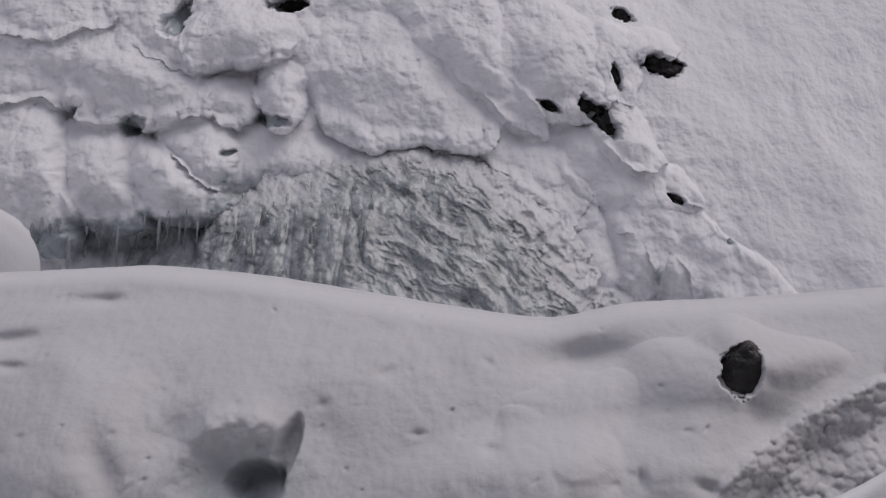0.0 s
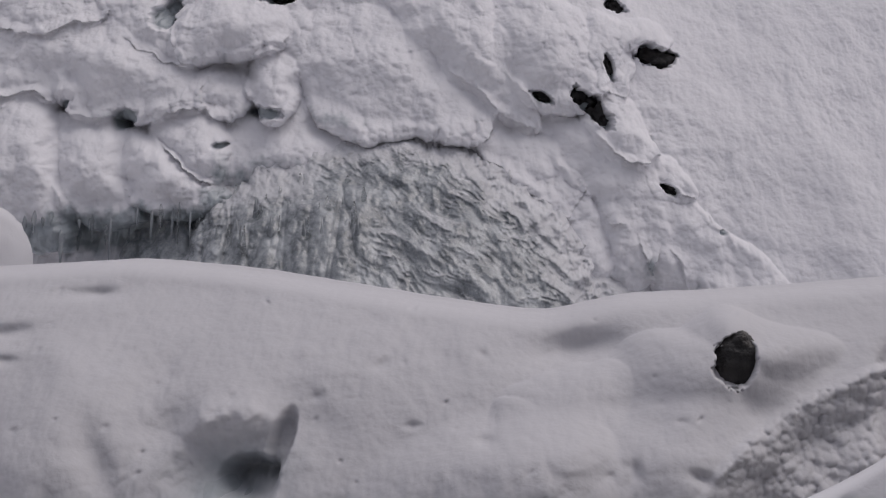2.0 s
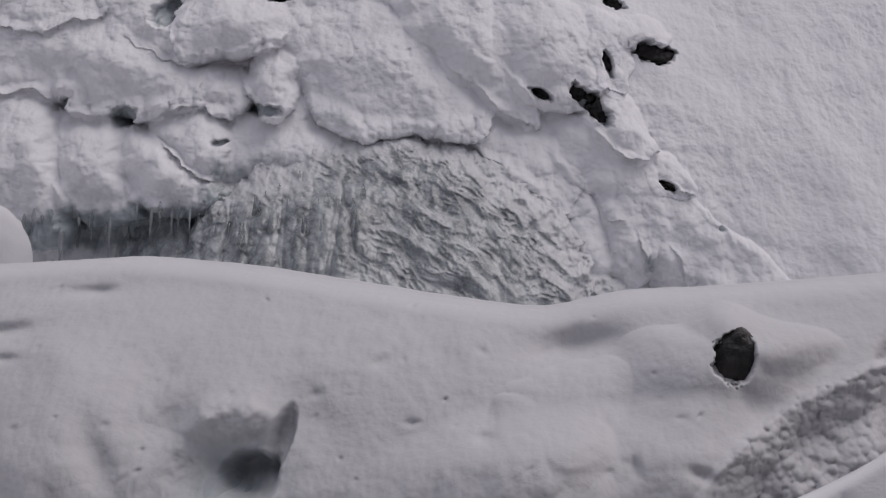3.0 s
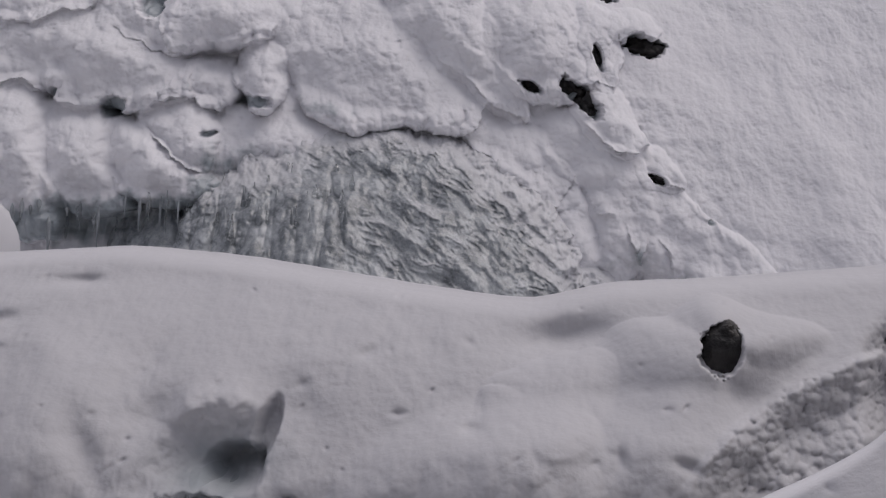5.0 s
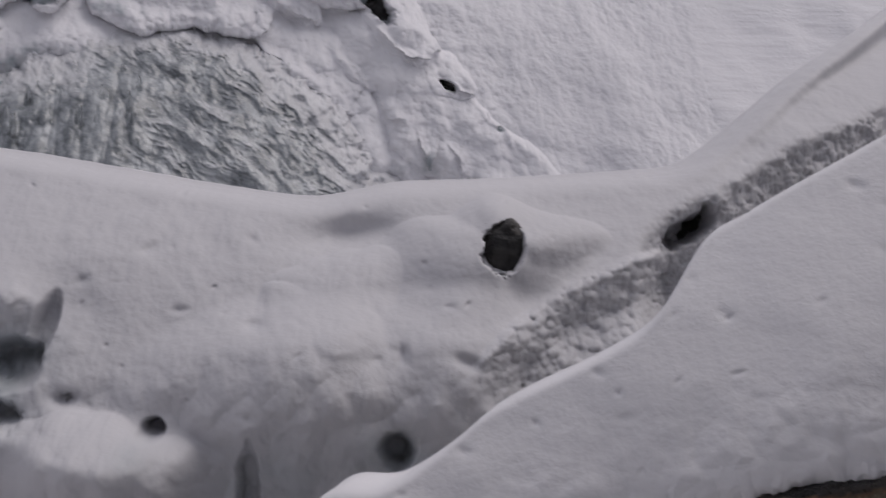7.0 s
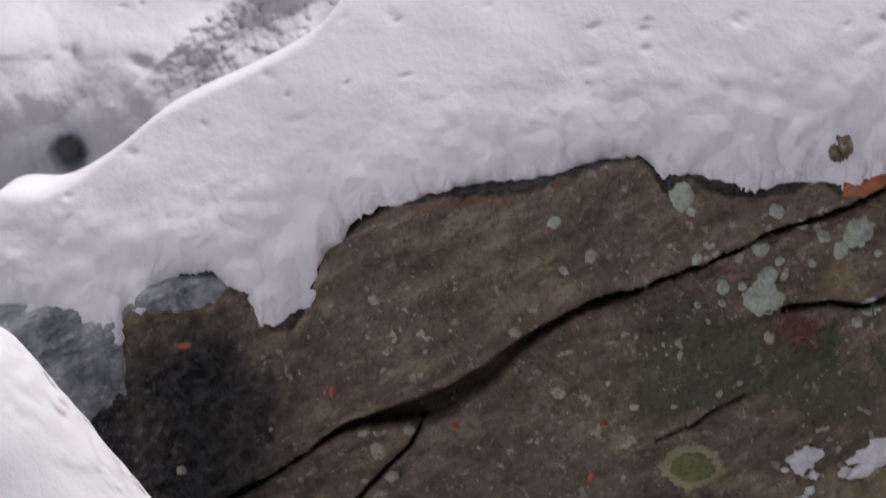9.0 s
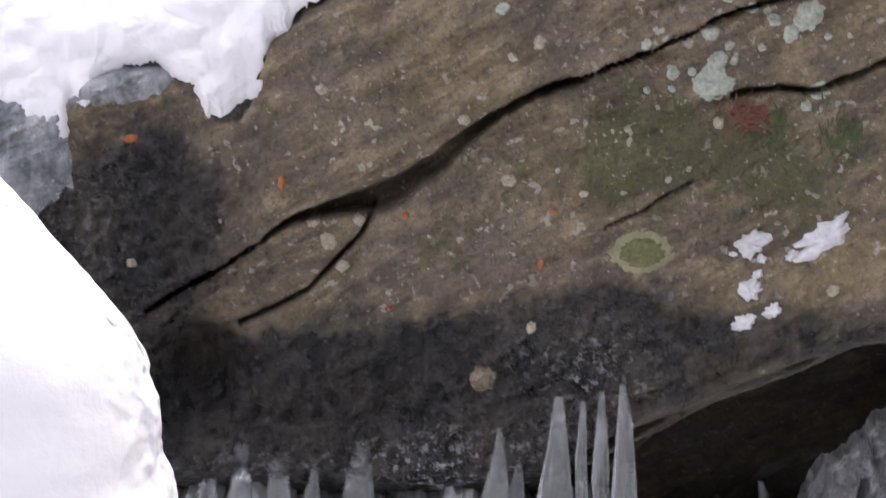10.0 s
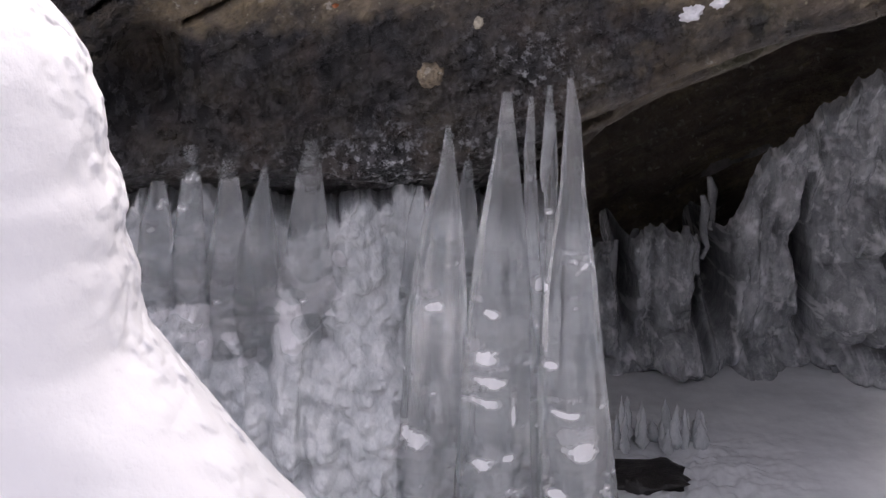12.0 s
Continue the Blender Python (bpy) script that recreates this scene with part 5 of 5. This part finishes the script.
def patch(name, mat, u, v, a, b, turn, seed, thick=0.003, lobes=0.35, parent=None):
    """A crust that follows the rock: ragged outline, thin at its rim."""
    rings, sides = 6, 30
    th = np.linspace(0, 2 * math.pi, sides + 1)
    r = np.linspace(0.0, 1.0, rings)
    T, Rr = np.meshgrid(th, r)
    edge = 1 + lobes * 1.6 * fbm(np.cos(T) * 1.5 + seed * 3.1, np.sin(T) * 1.5 + seed, 1.3, 4, 140, 0.65)
    c, s = math.cos(radians(turn)), math.sin(radians(turn))
    x, z = Rr * edge * a * np.cos(T), Rr * edge * b * np.sin(T)
    U, V = u + x * c - z * s, v + x * s + z * c
    h = rock_height(U, V) + thick * (1 - Rr ** 4) * (0.8 + 0.8 * vnoise(U * 160, V * 160, seed)) - 0.002 * Rr ** 6 + 0.001
    return sheet(name, place(FACE, U, V, h), mat, flip=True, parent=parent)


def build_lichens():
    pale, cream = "pale grey-green lichen crust on the boulder", "small cream lichen spot on the boulder"
    for k, (u, v, r) in enumerate((
            (0.506, 0.149, 0.034), (0.511, 0.184, 0.018), (0.443, 0.165, 0.012), (0.402, 0.139, 0.007), (0.441, 0.141, 0.007), (0.499, 0.228, 0.015),
            (0.530, 0.207, 0.009), (0.539, 0.184, 0.008), (0.472, 0.167, 0.008), (0.674, 0.136, 0.018), (0.655, 0.110, 0.010), (0.654, 0.253, 0.027),
            (0.627, 0.225, 0.016), (0.600, 0.247, 0.012), (0.563, 0.266, 0.011), (0.583, 0.203, 0.007), (0.397, 0.211, 0.010), (0.373, 0.309, 0.023),
            (0.388, 0.286, 0.009), (0.522, 0.286, 0.014), (0.173, 0.269, 0.012), (0.685, 0.220, 0.007))):
        tagged(patch("lichen", PALE_LICHEN, u, v, r, r * 0.85, k * 37, k + 1, 0.003, 0.5), pale, "lichen", "lichens on the boulder")
    for k, (u, v, r) in enumerate((
            (0.183, 0.001, 0.013), (0.436, -0.002, 0.007), (0.515, 0.086, 0.011), (-0.108, 0.147, 0.010), (-0.035, 0.029, 0.006), (-0.127, -0.061, 0.014),
            (-0.053, -0.066, 0.012), (-0.082, -0.139, 0.012), (0.221, -0.244, 0.011), (-0.104, -0.098, 0.016), (0.093, -0.118, 0.004), (0.019, 0.165, 0.004),
            (-0.272, -0.059, 0.004), (-0.164, -0.100, 0.005), (0.301, -0.022, 0.008), (0.230, 0.216, 0.012), (0.188, 0.194, 0.009), (-0.414, -0.123, 0.009),
            (0.469, 0.014, 0.006), (0.419, 0.112, 0.005), (0.113, 0.098, 0.011), (0.703, -0.185, 0.012), (0.259, 0.016, 0.005), (0.057, -0.089, 0.004))):
        tagged(patch("lichen", CREAM_LICHEN, u, v, r, r * 0.8, k * 53, k + 60, 0.003, 0.5), cream, "lichen", "lichens on the boulder")
    u, v = 0.395, -0.119
    rim = patch("ring_lichen", RIM_LICHEN, u, v, 0.053, 0.036, 4, 91, 0.0035, 0.25)
    tagged(rim, "olive ring-shaped lichen with a paler rim on the boulder", "lichen")
    patch("lichen_centre", OLIVE_LICHEN, u, v, 0.045, 0.028, 4, 91, 0.0060, 0.25, rim)
    for k, (u, v, a, b, turn) in enumerate(((0.575, -0.110, 0.029, 0.021, 20), (0.688, -0.102, 0.055, 0.021, 36), (0.571, -0.183, 0.019, 0.018, 0), (0.561, -0.235, 0.020, 0.012, 30), (0.606, -0.217, 0.016, 0.010, 30), (0.590, -0.134, 0.008, 0.007, 0), (0.584, -0.158, 0.011, 0.006, 40), (0.638, -0.129, 0.012, 0.007, 30), (0.543, -0.125, 0.007, 0.004, 0))):
        tagged(patch("frost_dab", FROST, u, v, a, b, turn, k + 110, 0.010, 1.0), "small dab of frozen snow stuck to the boulder", "snow", "snow dabs on the boulder")


build_lichens()


def build_litter():
    for k, (u, v, a, b, turn) in enumerate(((-0.405, 0.075, 0.012, 0.007, 10), (-0.174, 0.001, 0.006, 0.012, 0), (0.220, 0.134, 0.007, 0.005, 30), (0.020, -0.055, 0.007, 0.005, 0), (0.253, -0.050, 0.008, 0.004, 0), (0.235, -0.137, 0.005, 0.010, -20), (-0.007, -0.211, 0.006, 0.004, 0), (0.661, 0.329, 0.041, 0.016, 22))):
        tagged(patch("leaf_scrap", LEAF, u, v, a, b, turn, k + 130, 0.004, 0.4), "scrap of orange dead leaf stuck to the boulder", "leaf", "dead leaf scraps on the boulder")
    u, v = 0.143, -0.328
    tagged(lump("pebble", Vector((u, face_point(u, v) + 0.004, v + FACE[0][2])), (0.021, 0.015, 0.020), ROCK, 61, 0.5, 10), "small brown stone frozen into the boulder's wet edge", "stone")
    rnd = random.Random(12)
    for name, mat, u0, v0, spread, count, label in (("needle_tuft", NEEDLES, 0.560, 0.097, 0.034, 60, "tuft of rust-red dead needles in a crack"), ("fern_sprig", FERN, 0.611, 0.066, 0.022, 34, "small green sprig growing from a crack"), ("fern_sprig", FERN, 0.694, 0.042, 0.030, 40, "small green sprig growing from a crack"), ("fern_sprig", FERN, 0.725, 0.069, 0.020, 26, "small green sprig growing from a crack")):
        bm = bmesh.new()
        for i in range(count):
            x, z = u0 + rnd.gauss(0, spread * 0.5), v0 + rnd.gauss(0, spread * (0.5 if mat is NEEDLES else 0.9))
            a = rnd.uniform(-0.9, 0.9) + (0 if mat is FERN else rnd.choice((0, 1.5)))
            ln, wd = rnd.uniform(0.010, 0.026), 0.0012
            p = Vector((x, face_point(x, z, 0.003), z + FACE[0][2]))
            d = Vector((math.sin(a), -0.35, math.cos(a))) * ln
            n = Vector((math.cos(a), 0, -math.sin(a))) * wd
            q = [bm.verts.new(p - n), bm.verts.new(p + n), bm.verts.new(p + d * 0.6 + n * 1.3), bm.verts.new(p + d), bm.verts.new(p + d * 0.6 - n * 1.3)]
            bm.faces.new(q)
        tagged(part(name, bm, mat), label, "plant" if mat is FERN else "needles")


build_litter()


def build_lumps_and_stubs():
    # two lumps added in place of the dark mossy gap at the cap's edge
    u, v = 0.612, 0.464
    tagged(lump("cap_gap_lump", Vector((u, FACE[0][1] + 0.06, v + FACE[0][2])), (0.022, 0.05, 0.030), ROCK, 71, 1.0, 15), "mossy brown lump added for a dark gap in the snow cap", "rock")
    u, v = 0.617, 0.384
    tagged(lump("cap_gap_lump", Vector((u, FACE[0][1] - 0.04, v + FACE[0][2])), (0.012, 0.02, 0.021), ROCK, 72, 1.0, 5), "mossy brown lump added for a dark gap in the snow cap", "rock")
    rnd = random.Random(5)
    # flat black lump added to fill the dark gap by the stubs
    tagged(lump("pool_gap_lump", Vector((0.555, 3.142, 0.0)), (0.075, 0.07, 0.022), DARK_ROCK, 73, 0.4), "flat black lump added for the dark gap at the frozen pool's edge", "stone")
    for i in range(22):
        x = rnd.uniform(0.507, 0.699)
        ob = icicle("ice_stub", (x, 3.300 + rnd.uniform(-0.04, 0.06), -0.01), -rnd.uniform(0.05, 0.11), rnd.uniform(0.010, 0.022), CURTAIN_ICE, rnd.random() * 9)
        tagged(ob, "short knobbly ice stub on the pool's edge", "ice stub", "ice stubs in the hollow")


build_lumps_and_stubs()


def build_glaze():
    """Grey ice frozen over the boulder's shoulder where melt water runs from the cap."""
    u, v = np.meshgrid(np.linspace(-0.85, -0.28, 380), np.linspace(-0.42, 0.30, 440))
    rock = rock_height(u, v)
    wob = fbm(u, v * 0.5, 9, 4, 150, 0.6)
    mask = 1.2 * blob(u, v, -0.594, 0.054, 0.089, 0.134) + 1.0 * blob(u, v, -0.419, 0.170, 0.116, 0.049, -8) + 0.8 * blob(u, v, -0.684, 0.114, 0.134, 0.098) + 0.9 * wob + 0.5 * ridged(u, v * 0.15, 14, 2, 151) * blob(u, v, -0.501, -0.028, 0.071, 0.107)
    mask = mask - 2.0 * smooth(v, knots(u, CAP_EDGE, 0.1) + 0.02, knots(u, CAP_EDGE, 0.1) + 0.10)
    h = rock + 0.035 * np.tanh(2.2 * (mask - 0.62)) - 0.25 * np.maximum(0, v - knots(u, CAP_EDGE, 0.08)) + 0.012 * ridged(u, v * 0.2, 12, 3, 152) * smooth(mask, 0.6, 0.9)
    frost = np.clip(0.6 * fbm(u, v, 16, 4, 153) + 0.1, 0, 1)
    return tagged(sheet("ice_glaze", place(FACE, u, v, h), GLAZE_ICE, {"frost": frost}), "grey translucent ice glaze running down the boulder's shoulder", "ice")


build_glaze()
